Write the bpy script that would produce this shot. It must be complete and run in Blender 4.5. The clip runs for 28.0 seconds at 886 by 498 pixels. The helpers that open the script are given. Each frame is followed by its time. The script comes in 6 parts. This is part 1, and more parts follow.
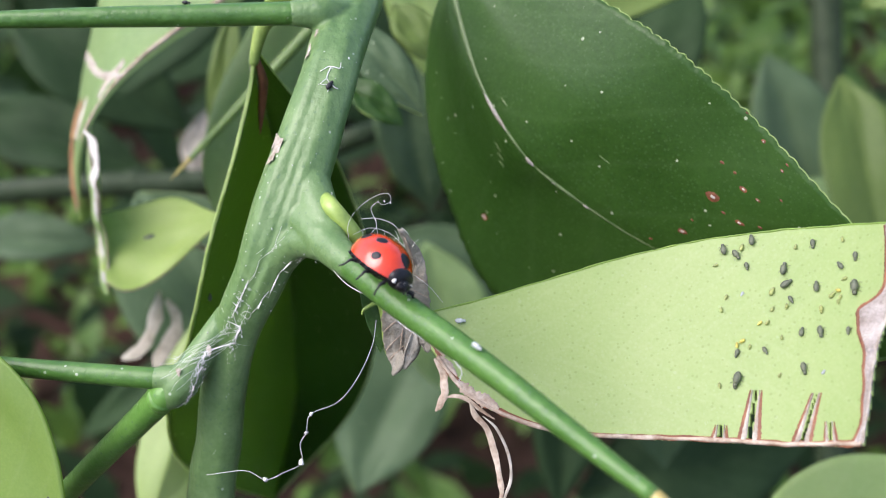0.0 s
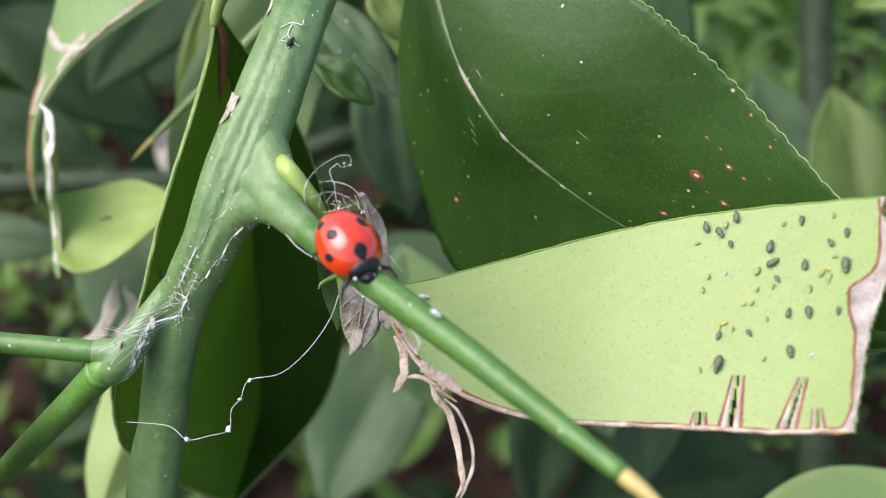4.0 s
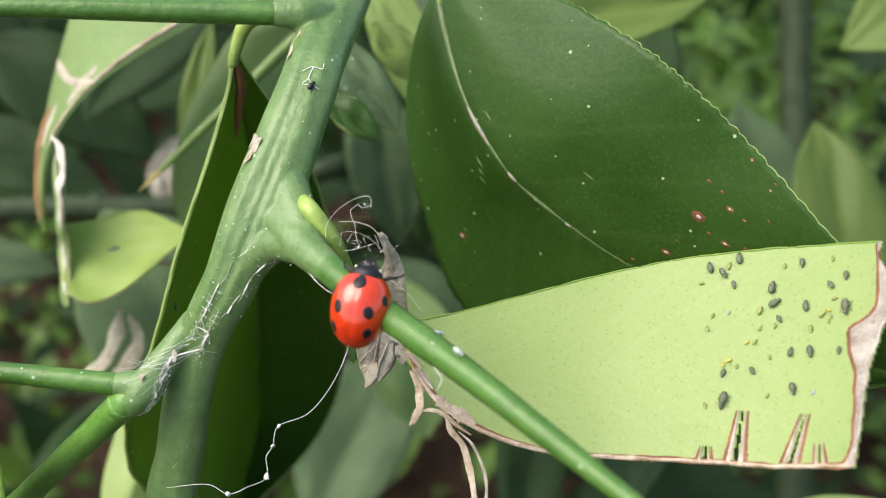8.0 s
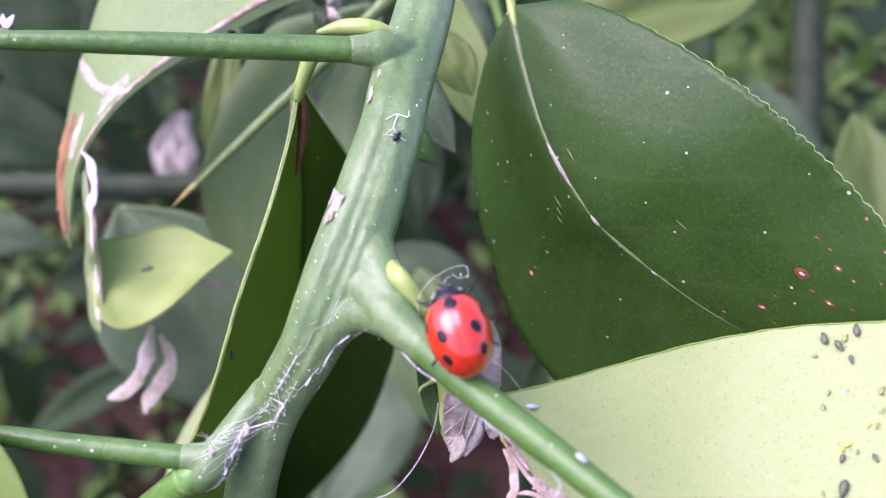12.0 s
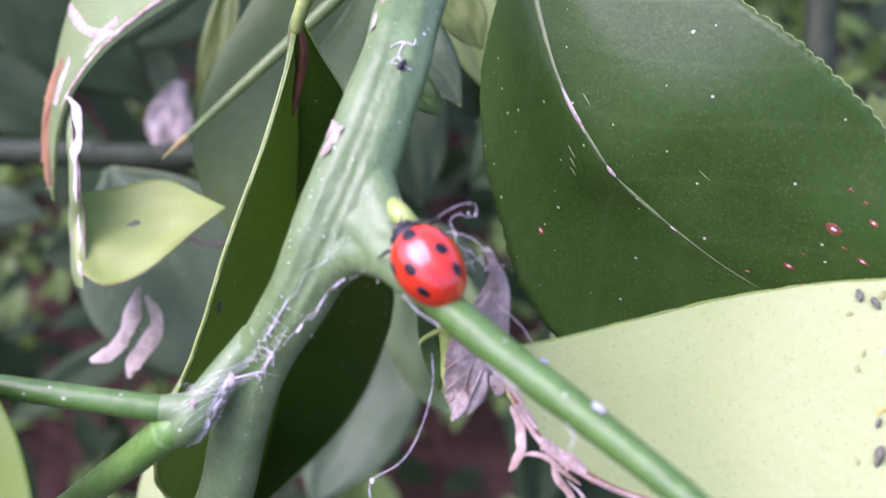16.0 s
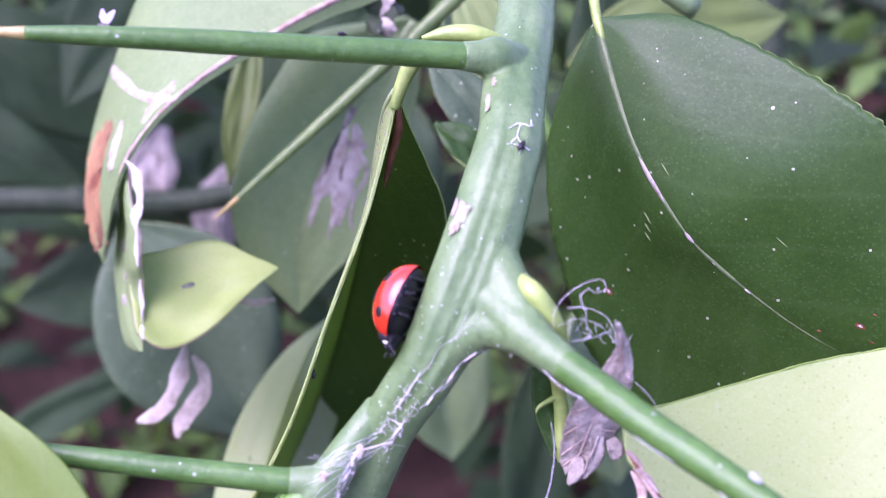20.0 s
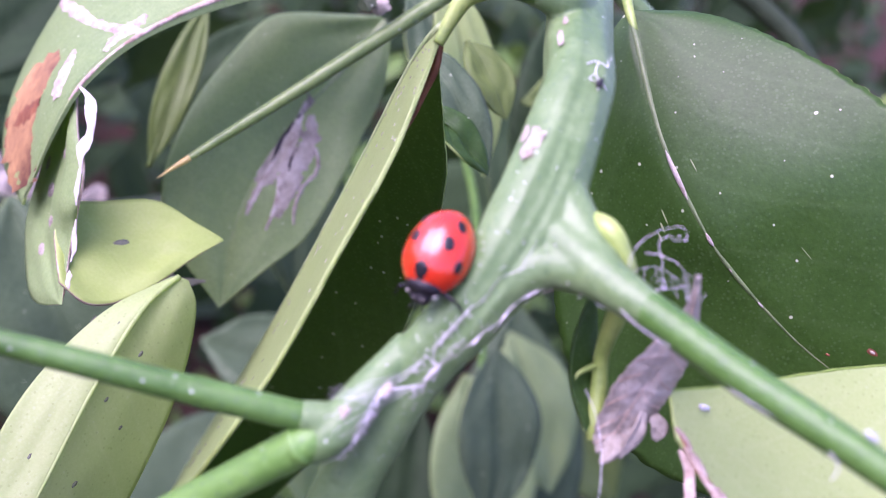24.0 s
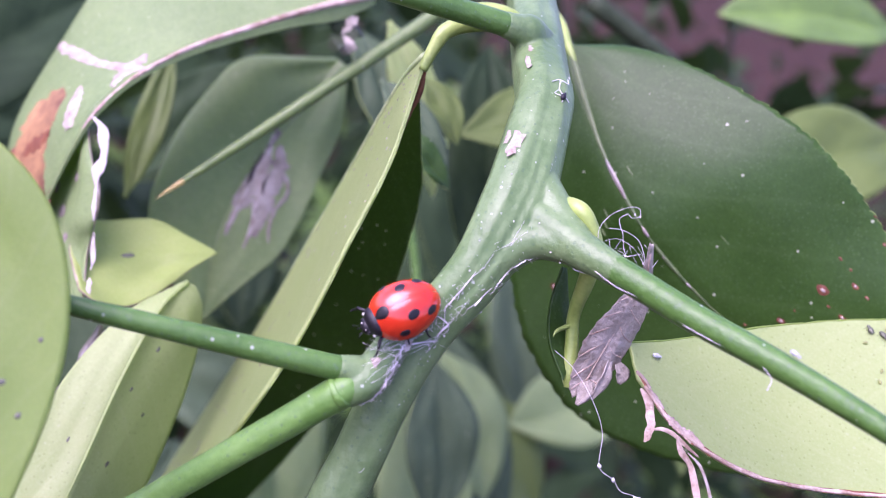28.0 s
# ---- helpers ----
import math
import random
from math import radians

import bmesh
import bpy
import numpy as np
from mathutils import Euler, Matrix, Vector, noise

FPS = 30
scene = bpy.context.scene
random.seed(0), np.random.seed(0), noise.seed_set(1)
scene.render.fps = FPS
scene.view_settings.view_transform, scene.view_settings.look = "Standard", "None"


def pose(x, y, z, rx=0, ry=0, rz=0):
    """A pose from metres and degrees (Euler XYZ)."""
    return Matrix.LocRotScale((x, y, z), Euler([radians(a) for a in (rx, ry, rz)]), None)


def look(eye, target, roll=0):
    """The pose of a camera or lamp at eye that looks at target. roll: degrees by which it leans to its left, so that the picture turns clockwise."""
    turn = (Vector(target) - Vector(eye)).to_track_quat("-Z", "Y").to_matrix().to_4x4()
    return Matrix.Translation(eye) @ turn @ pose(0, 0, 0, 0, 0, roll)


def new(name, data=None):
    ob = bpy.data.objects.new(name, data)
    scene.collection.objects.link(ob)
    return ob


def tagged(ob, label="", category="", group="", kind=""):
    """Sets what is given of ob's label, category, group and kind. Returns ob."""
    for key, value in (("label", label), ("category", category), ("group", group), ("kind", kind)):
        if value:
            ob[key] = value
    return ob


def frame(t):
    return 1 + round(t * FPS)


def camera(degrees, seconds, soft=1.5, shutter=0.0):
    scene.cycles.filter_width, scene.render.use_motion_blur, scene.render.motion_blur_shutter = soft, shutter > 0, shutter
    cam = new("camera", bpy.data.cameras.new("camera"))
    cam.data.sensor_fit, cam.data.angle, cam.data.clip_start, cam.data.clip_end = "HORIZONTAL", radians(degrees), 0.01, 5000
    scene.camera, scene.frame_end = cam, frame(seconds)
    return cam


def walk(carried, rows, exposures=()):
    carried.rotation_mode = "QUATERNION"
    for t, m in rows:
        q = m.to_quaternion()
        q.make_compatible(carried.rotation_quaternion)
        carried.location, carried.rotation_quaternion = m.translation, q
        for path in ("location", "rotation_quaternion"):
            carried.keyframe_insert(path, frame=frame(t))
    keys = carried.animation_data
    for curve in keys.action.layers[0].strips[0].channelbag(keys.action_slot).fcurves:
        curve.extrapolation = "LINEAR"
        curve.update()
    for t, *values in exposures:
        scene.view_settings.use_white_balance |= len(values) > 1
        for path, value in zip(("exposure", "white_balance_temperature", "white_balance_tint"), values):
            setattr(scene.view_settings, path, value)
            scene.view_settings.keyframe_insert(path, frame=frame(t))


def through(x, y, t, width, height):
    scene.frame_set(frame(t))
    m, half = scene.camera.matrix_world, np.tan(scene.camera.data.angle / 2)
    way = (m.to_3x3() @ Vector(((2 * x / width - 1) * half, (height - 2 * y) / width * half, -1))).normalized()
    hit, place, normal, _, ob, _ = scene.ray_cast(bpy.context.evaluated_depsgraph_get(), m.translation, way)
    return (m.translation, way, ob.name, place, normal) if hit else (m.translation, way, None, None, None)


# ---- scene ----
# The plant is laid out in centimetres in a frame that leans with the first view:
# x right, y ahead, z up; LAY turns it into the world.
EYE, TILT, LENS = 0.7, -38.0, 42.98
LAY = pose(0, 0, EYE, TILT, 0, 0)


def cm(p):
    return Vector(p) * 0.01


cam = camera(LENS, 28.0, soft=1.0, shutter=0.18)
cam.data.dof.use_dof = True
cam.data.dof.focus_distance = 0.094
cam.data.dof.aperture_fstop = 33.0
PATH = [
    (0, (0.462, -0.236, 0.127), (0.347, 1.76, 0.189), 2.1),
    (0.5, (0.472, 0.088, -0.044), (0.36, 2.083, 0.024), 2.0),
    (1, (0.583, 0.39, -0.168), (0.464, 2.385, -0.086), 2.2),
    (1.5, (0.591, 0.388, -0.153), (0.476, 2.382, -0.064), 2.7),
    (2, (0.641, 0.317, -0.131), (0.528, 2.311, -0.037), 2.9),
    (2.5, (0.54, 0.381, -0.147), (0.443, 2.376, -0.051), 2.9),
    (3, (0.457, 0.395, -0.245), (0.366, 2.39, -0.141), 3.0),
    (3.5, (0.615, 0.455, -0.31), (0.519, 2.45, -0.199), 3.4),
    (5.5, (0.655, 0.194, -0.436), (0.578, 2.188, -0.29), 3.9),
    (6, (0.469, 0.039, -0.415), (0.408, 2.032, -0.258), 3.9),
    (6.5, (0.374, -0.063, -0.505), (0.323, 1.929, -0.328), 4.0),
    (7, (0.442, -0.044, -0.411), (0.387, 1.948, -0.237), 3.8),
    (7.5, (0.421, 0.013, -0.254), (0.368, 2.006, -0.095), 3.9),
    (8, (0.315, 0.087, -0.229), (0.263, 2.08, -0.07), 3.9),
    (8.5, (-0.035, 0.106, -0.164), (-0.066, 2.1, -0.004), 3.8),
    (9, (-0.229, 0.017, -0.202), (-0.244, 2.01, -0.029), 4.0),
    (9.5, (-0.454, -0.011, -0.187), (-0.449, 1.981, -0.009), 3.9),
    (10, (-0.56, 0.027, 0.141), (-0.547, 2.021, 0.291), 3.7),
    (10.5, (-0.602, 0.267, 0.397), (-0.591, 2.263, 0.515), 3.8),
    (11, (-0.678, 0.42, 0.623), (-0.666, 2.419, 0.704), 4.1),
    (11.5, (-0.712, 0.798, 0.725), (-0.706, 2.797, 0.783), 4.4),
    (13.5, (-0.747, 0.477, 0.929), (-0.722, 2.476, 0.956), 4.5),
    (14, (-0.686, 0.632, 1.005), (-0.667, 2.632, 1.013), 4.5),
    (14.5, (-0.208, 1.071, 0.975), (-0.215, 3.071, 0.974), 4.4),
    (15, (-0.397, 1.323, 0.66), (-0.397, 3.323, 0.69), 4.5),
    (15.5, (-0.729, 1.375, 0.55), (-0.711, 3.375, 0.583), 5.3),
    (16, (-0.736, 1.422, 0.347), (-0.724, 3.422, 0.395), 5.7),
    (16.5, (-0.709, 1.444, 0.396), (-0.693, 3.444, 0.437), 5.6),
    (17, (-0.697, 1.354, 0.308), (-0.678, 3.352, 0.374), 5.5),
    (17.5, (-1.216, 1.36, 0.963), (-1.156, 3.359, 0.986), 4.8),
    (18, (-1.375, 1.305, 1.037), (-1.305, 3.303, 1.062), 4.7),
    (18.5, (-1.945, 1.404, 0.951), (-1.828, 3.4, 0.993), 4.5),
    (19, (-2.179, 1.284, 0.759), (-2.033, 3.277, 0.831), 4.5),
    (19.5, (-2.242, 1.209, 0.676), (-2.088, 3.201, 0.763), 4.7),
    (20, (-2.261, 1.15, 0.542), (-2.101, 3.14, 0.65), 4.8),
    (20.5, (-2.426, 1.197, 0.489), (-2.236, 3.185, 0.601), 4.3),
    (22.5, (-3.19, 1.674, 0.371), (-2.909, 3.65, 0.504), 5.1),
    (23, (-3.239, 2.129, 0.137), (-2.887, 4.087, 0.334), 7.7),
    (23.5, (-3.332, 2.345, -0.749), (-2.904, 4.272, -0.428), 10.3),
    (24, (-3.617, 2.472, -0.981), (-3.144, 4.376, -0.589), 11.5),
    (24.5, (-4.349, 1.99, -1.05), (-3.809, 3.874, -0.654), 10.7),
    (25, (-4.728, 1.834, -1.145), (-4.121, 3.696, -0.74), 9.0),
    (25.5, (-4.83, 1.665, -1.423), (-4.208, 3.514, -0.986), 8.5),
    (26, (-4.913, 1.54, -1.59), (-4.281, 3.382, -1.132), 8.6),
    (26.5, (-4.809, 1.463, -1.572), (-4.172, 3.301, -1.106), 8.4),
    (27, (-4.694, 1.316, -1.689), (-4.064, 3.151, -1.201), 8.3),
    (27.5, (-4.624, 1.282, -1.868), (-3.999, 3.112, -1.359), 8.6),
    (28, (-4.727, 1.313, -2.055), (-4.09, 3.133, -1.526), 8.5),
]
EXPOSURES = [(0, 1.15, 6200, 21), (3.5, 1.15, 6300, 20), (6, 1.14, 6800, 11), (9.5, 1.12, 7000, 10), (10.2, 1.33, 6050, 44), (11, 1.42, 5800, 56), (16, 1.44, 5680, 61), (18, 1.54, 5550, 66), (20, 1.6, 5430, 72), (23.4, 1.57, 5550, 68), (24.3, 1.55, 5650, 67), (25, 1.49, 5650, 66), (28, 1.44, 5650, 65)]
walk(cam, [(t, LAY @ look(cm(e), cm(a), roll)) for t, e, a, roll in PATH], EXPOSURES)

# ---- light: soft daylight through thin cloud ----
SUN_UP, SUN_ROUND = 54.0, 252.0
world = bpy.data.worlds.new("sky")
scene.world = world
world.use_nodes = True
wn = world.node_tree
wn.nodes.clear()
sky = wn.nodes.new("ShaderNodeTexSky")
sky.sky_type, sky.sun_disc = "NISHITA", False
sky.sun_elevation, sky.sun_rotation = radians(SUN_UP), radians(SUN_ROUND)
sky.dust_density = 3.0
bgn = wn.nodes.new("ShaderNodeBackground")
bgn.inputs["Strength"].default_value = 0.15
won = wn.nodes.new("ShaderNodeOutputWorld")
wn.links.new(sky.outputs[0], bgn.inputs[0])
wn.links.new(bgn.outputs[0], won.inputs[0])
sun = new("sun", bpy.data.lights.new("sun", "SUN"))
sun.data.energy, sun.data.angle, sun.data.color = 1.85, radians(55), (1.0, 0.96, 0.9)
az, el = radians(SUN_ROUND), radians(SUN_UP)
toward = Vector((math.sin(az) * math.cos(el), math.cos(az) * math.cos(el), math.sin(el)))
sun.matrix_world = look(toward * 5, (0, 0, 0))


# ---- materials ----
def material(name):
    m = bpy.data.materials.new(name)
    m.use_nodes = True
    nt = m.node_tree
    return m, nt, nt.nodes["Principled BSDF"], nt.nodes["Material Output"]


def node(nt, kind, **values):
    n = nt.nodes.new(kind)
    for key, v in values.items():
        n.inputs[key].default_value = v
    return n


def noise_of(nt, scale, detail=4.0, coords="Object", rough=0.55):
    tc = nt.nodes.new("ShaderNodeTexCoord")
    n = node(nt, "ShaderNodeTexNoise", Scale=scale, Detail=detail, Roughness=rough)
    nt.links.new(tc.outputs[coords], n.inputs["Vector"])
    return n.outputs["Fac"]


def ramp(nt, fac, stops):
    r = nt.nodes.new("ShaderNodeValToRGB")
    while len(r.color_ramp.elements) < len(stops):
        r.color_ramp.elements.new(0.5)
    for e, (at, c) in zip(r.color_ramp.elements, stops):
        e.position, e.color = at, (*c, 1) if len(c) == 3 else c
    nt.links.new(fac, r.inputs[0])
    return r.outputs[0]


def blend(nt, fac, a, b, kind="MIX"):
    n = nt.nodes.new("ShaderNodeMix")
    n.data_type, n.blend_type = "RGBA", kind
    for value, socket in ((fac, n.inputs[0]), (a, n.inputs[6]), (b, n.inputs[7])):
        if isinstance(value, (int, float)):
            socket.default_value = value
        elif isinstance(value, tuple):
            socket.default_value = (*value, 1)
        else:
            nt.links.new(value, socket)
    return n.outputs[2]


def calc(nt, op, a, b=None, clamp=False):
    n = nt.nodes.new("ShaderNodeMath")
    n.operation, n.use_clamp = op, clamp
    for i, value in enumerate((a, b)):
        if value is None:
            continue
        if isinstance(value, (int, float)):
            n.inputs[i].default_value = value
        else:
            nt.links.new(value, n.inputs[i])
    return n.outputs[0]


def bumped(nt, bsdf, height, strength, distance):
    b = node(nt, "ShaderNodeBump", Strength=strength, Distance=distance)
    nt.links.new(height, b.inputs["Height"])
    nt.links.new(b.outputs[0], bsdf.inputs["Normal"])


def plain(name, light, dark, scale, rough=0.5, bump=0.3, depth=0.0002, spec=0.5, fine=4.0, coat=0.0, metal=0.0):
    """Two tones mixed by noise at two sizes, with fine relief."""
    m, nt, b, out = material(name)
    big, small = noise_of(nt, scale), noise_of(nt, scale * 7)
    mix = calc(nt, "ADD", calc(nt, "MULTIPLY", big, 0.7), calc(nt, "MULTIPLY", small, 0.3))
    col = ramp(nt, mix, [(0.36, dark), (0.64, light)])
    nt.links.new(col, b.inputs["Base Color"])
    b.inputs["Roughness"].default_value = rough
    b.inputs["Specular IOR Level"].default_value = spec
    b.inputs["Coat Weight"].default_value = coat
    b.inputs["Metallic"].default_value = metal
    bumped(nt, b, noise_of(nt, scale * fine, 6.0), bump, depth)
    return m


def leaf_material(name, light, dark, vein, rough, through, glow, veins=0.25, speck=0.0, dots=0.0, spec=0.5, coat=0.0):
    """A leaf's face: mottled colour, side veins, oil dots and pale specks; some light passes through it."""
    m, nt, b, out = material(name)
    uv = nt.nodes.new("ShaderNodeUVMap")
    sep = nt.nodes.new("ShaderNodeSeparateXYZ")
    nt.links.new(uv.outputs[0], sep.inputs[0])
    u, v = sep.outputs[0], sep.outputs[1]
    side = calc(nt, "ABSOLUTE", calc(nt, "SUBTRACT", v, 0.5))
    wob = calc(nt, "MULTIPLY", noise_of(nt, 500.0), 0.9)
    wave = calc(nt, "SINE", calc(nt, "ADD", calc(nt, "SUBTRACT", calc(nt, "MULTIPLY", u, 48.0), calc(nt, "MULTIPLY", side, 30.0)), wob))
    line = calc(nt, "POWER", calc(nt, "MAXIMUM", wave, 0.0), 14.0)
    tone = calc(nt, "ADD", calc(nt, "MULTIPLY", noise_of(nt, 90.0), 0.35), calc(nt, "ADD", calc(nt, "MULTIPLY", noise_of(nt, 900.0), 0.25), calc(nt, "MULTIPLY", noise_of(nt, 3600.0, 2.0), 0.4)))
    info = nt.nodes.new("ShaderNodeObjectInfo")
    tone = calc(nt, "ADD", tone, calc(nt, "MULTIPLY", calc(nt, "SUBTRACT", info.outputs["Random"], 0.5), 0.16))
    col = ramp(nt, tone, [(0.36, dark), (0.66, light)])
    col = blend(nt, calc(nt, "MULTIPLY", line, veins), col, vein)
    height = calc(nt, "SUBTRACT", noise_of(nt, 2200.0, 3.0), calc(nt, "MULTIPLY", line, 0.5 * veins))
    if speck:
        tc = nt.nodes.new("ShaderNodeTexCoord")
        vo = node(nt, "ShaderNodeTexVoronoi", Scale=560.0)
        nt.links.new(tc.outputs["Object"], vo.inputs["Vector"])
        gate = calc(nt, "GREATER_THAN", noise_of(nt, 700.0), 0.41)
        spot = calc(nt, "MULTIPLY", calc(nt, "LESS_THAN", vo.outputs["Distance"], calc(nt, "MULTIPLY", noise_of(nt, 1300.0), 0.15)), gate)
        fine = node(nt, "ShaderNodeTexVoronoi", Scale=2300.0)
        nt.links.new(tc.outputs["Object"], fine.inputs["Vector"])
        grain = calc(nt, "LESS_THAN", fine.outputs["Distance"], calc(nt, "MULTIPLY", noise_of(nt, 400.0), 0.5))
        col = blend(nt, calc(nt, "MULTIPLY", grain, 0.75 * speck), col, vein)
        col = blend(nt, calc(nt, "MULTIPLY", spot, speck), col, (0.5, 0.58, 0.36))
    if dots:
        tc = nt.nodes.new("ShaderNodeTexCoord")
        vo = node(nt, "ShaderNodeTexVoronoi", Scale=1500.0)
        nt.links.new(tc.outputs["Object"], vo.inputs["Vector"])
        spot = calc(nt, "LESS_THAN", vo.outputs["Distance"], 0.17)
        col = blend(nt, calc(nt, "MULTIPLY", spot, dots), col, (0.2, 0.3, 0.09))
        height = calc(nt, "SUBTRACT", height, calc(nt, "MULTIPLY", spot, 0.6))
    nt.links.new(col, b.inputs["Base Color"])
    b.inputs["Roughness"].default_value = rough
    b.inputs["Specular IOR Level"].default_value = spec
    b.inputs["Coat Weight"].default_value = coat
    b.inputs["Coat Roughness"].default_value = 0.3
    bumped(nt, b, height, 0.35, 0.00012)
    tr = nt.nodes.new("ShaderNodeBsdfTranslucent")
    nt.links.new(blend(nt, 0.75, col, glow), tr.inputs["Color"])
    mix = nt.nodes.new("ShaderNodeMixShader")
    mix.inputs[0].default_value = through
    nt.links.new(b.outputs[0], mix.inputs[1])
    nt.links.new(tr.outputs[0], mix.inputs[2])
    nt.links.new(mix.outputs[0], out.inputs["Surface"])
    return m


GLOW = (0.55, 0.72, 0.14)
LEAF_TOP = leaf_material("leaf_upper", (0.031, 0.08, 0.012), (0.015, 0.046, 0.006), (0.055, 0.11, 0.03), 0.43, 0.16, (0.3, 0.62, 0.08), 0.2, 0.75, spec=0.26)
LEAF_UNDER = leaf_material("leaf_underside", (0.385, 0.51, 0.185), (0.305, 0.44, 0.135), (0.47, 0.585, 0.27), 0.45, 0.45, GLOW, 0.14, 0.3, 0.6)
LEAF_YELLOW = leaf_material("leaf_yellowing", (0.34, 0.46, 0.12), (0.26, 0.385, 0.08), (0.4, 0.49, 0.17), 0.5, 0.38, (0.45, 0.62, 0.14), 0.14, 0.3)
LEAF_UNDER_DEEP = leaf_material("leaf_underside_deep", (0.255, 0.385, 0.08), (0.185, 0.31, 0.055), (0.33, 0.44, 0.14), 0.5, 0.45, (0.45, 0.66, 0.1), 0.14, 0.0, 0.4)
LEAF_TOP_DULL = leaf_material("leaf_upper_dull", (0.078, 0.125, 0.06), (0.036, 0.07, 0.03), (0.1, 0.155, 0.08), 0.5, 0.1, (0.12, 0.25, 0.05), 0.2, 0.6, spec=0.15)
LEAF_TOP_PALE = leaf_material("leaf_upper_pale", (0.235, 0.34, 0.13), (0.145, 0.235, 0.085), (0.24, 0.32, 0.16), 0.5, 0.28, (0.34, 0.55, 0.1), 0.12, 0.6, spec=0.25)
# Leaves deep in the shrub: their shade is put into this dark green.
LEAF_BACK = leaf_material("leaf_painted_shade", (0.034, 0.066, 0.025), (0.012, 0.027, 0.01), (0.05, 0.085, 0.04), 0.55, 0.1, (0.1, 0.23, 0.04), 0.2, spec=0.07)
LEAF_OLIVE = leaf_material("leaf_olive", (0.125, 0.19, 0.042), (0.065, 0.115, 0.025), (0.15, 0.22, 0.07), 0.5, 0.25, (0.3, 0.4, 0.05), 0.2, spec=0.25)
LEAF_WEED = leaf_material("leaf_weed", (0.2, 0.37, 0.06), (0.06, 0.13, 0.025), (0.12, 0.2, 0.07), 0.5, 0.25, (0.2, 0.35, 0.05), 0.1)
MIDRIB = plain("midrib", (0.28, 0.36, 0.15), (0.14, 0.23, 0.07), 400, 0.5)
MIDRIB_PALE = plain("midrib_pale", (0.14, 0.2, 0.075), (0.07, 0.125, 0.035), 500, 0.55)
def bark(name, light, dark, spec=0.36):
    """Young green bark: mottled, with fine pits and pale oil glands."""
    m, nt, b, out = material(name)
    tone = calc(nt, "ADD", calc(nt, "MULTIPLY", noise_of(nt, 220.0), 0.65), calc(nt, "MULTIPLY", noise_of(nt, 1500.0), 0.35))
    col = ramp(nt, tone, [(0.34, dark), (0.66, light)])
    tc = nt.nodes.new("ShaderNodeTexCoord")
    vo = node(nt, "ShaderNodeTexVoronoi", Scale=1500.0)
    nt.links.new(tc.outputs["Object"], vo.inputs["Vector"])
    dot = calc(nt, "LESS_THAN", vo.outputs["Distance"], 0.2)
    dot = calc(nt, "MULTIPLY", dot, calc(nt, "GREATER_THAN", noise_of(nt, 300.0), 0.42))
    col = blend(nt, calc(nt, "MULTIPLY", dot, 0.55), col, (0.07, 0.14, 0.06))
    fleck = node(nt, "ShaderNodeTexVoronoi", Scale=620.0)
    nt.links.new(tc.outputs["Object"], fleck.inputs["Vector"])
    spot = calc(nt, "LESS_THAN", fleck.outputs["Distance"], calc(nt, "MULTIPLY", noise_of(nt, 900.0), 0.15))
    col = blend(nt, calc(nt, "MULTIPLY", spot, 0.5), col, (0.5, 0.56, 0.46))
    nt.links.new(col, b.inputs["Base Color"])
    b.inputs["Roughness"].default_value = 0.36
    b.inputs["Specular IOR Level"].default_value = spec
    mp = nt.nodes.new("ShaderNodeMapping")
    mp.inputs["Scale"].default_value = (1400, 1400, 120)
    mp.inputs["Rotation"].default_value = (0.0, 0.35, 0.0)
    nt.links.new(tc.outputs["Object"], mp.inputs["Vector"])
    grain = node(nt, "ShaderNodeTexNoise", Scale=1.0, Detail=2.0)
    nt.links.new(mp.outputs[0], grain.inputs["Vector"])
    height = calc(nt, "SUBTRACT", noise_of(nt, 1300.0, 5.0), calc(nt, "MULTIPLY", dot, 0.9))
    bumped(nt, b, calc(nt, "ADD", height, calc(nt, "MULTIPLY", grain.outputs["Fac"], 0.5)), 0.55, 0.0002)
    return m


STEM = bark("green_bark", (0.145, 0.235, 0.09), (0.07, 0.143, 0.04))
THORN = bark("thorn_green", (0.075, 0.178, 0.032), (0.038, 0.108, 0.016))
STALK = bark("green_stalk", (0.13, 0.275, 0.055), (0.07, 0.18, 0.028))
# Bark further back: the shrub's shade is painted in as a darker tone.
BARK_DARK = bark("bark_painted_shade", (0.04, 0.058, 0.03), (0.018, 0.03, 0.014), 0.08)
BARK_OLIVE = bark("olive_bark", (0.14, 0.215, 0.06), (0.075, 0.135, 0.033))
THORN_TIP = plain("thorn_tip", (0.4, 0.38, 0.12), (0.33, 0.25, 0.07), 400, 0.4)
BUD = plain("young_shoot", (0.28, 0.39, 0.085), (0.16, 0.26, 0.045), 350, 0.4)
DRY = plain("dry_tissue", (0.5, 0.43, 0.33), (0.2, 0.135, 0.08), 500, 0.75, 0.6, 0.0003)
PAPER = plain("papery_husk", (0.38, 0.36, 0.285), (0.165, 0.15, 0.105), 380, 0.65, 0.9, 0.0004)
BROWN = plain("brown_blotch", (0.34, 0.2, 0.075), (0.09, 0.035, 0.014), 150, 0.6)
RUST = plain("rust_spot", (0.22, 0.085, 0.03), (0.11, 0.035, 0.013), 900, 0.6)
DRY_GREY = plain("dry_grey", (0.4, 0.37, 0.33), (0.19, 0.165, 0.135), 600, 0.7, 0.8, 0.0004)
SCAR = plain("pale_scar", (0.44, 0.42, 0.35), (0.2, 0.165, 0.115), 700, 0.8, 0.6, 0.0002)
TISSUE = plain("bleached_tissue", (0.58, 0.57, 0.52), (0.22, 0.2, 0.14), 220, 0.7, 0.6, 0.0002)
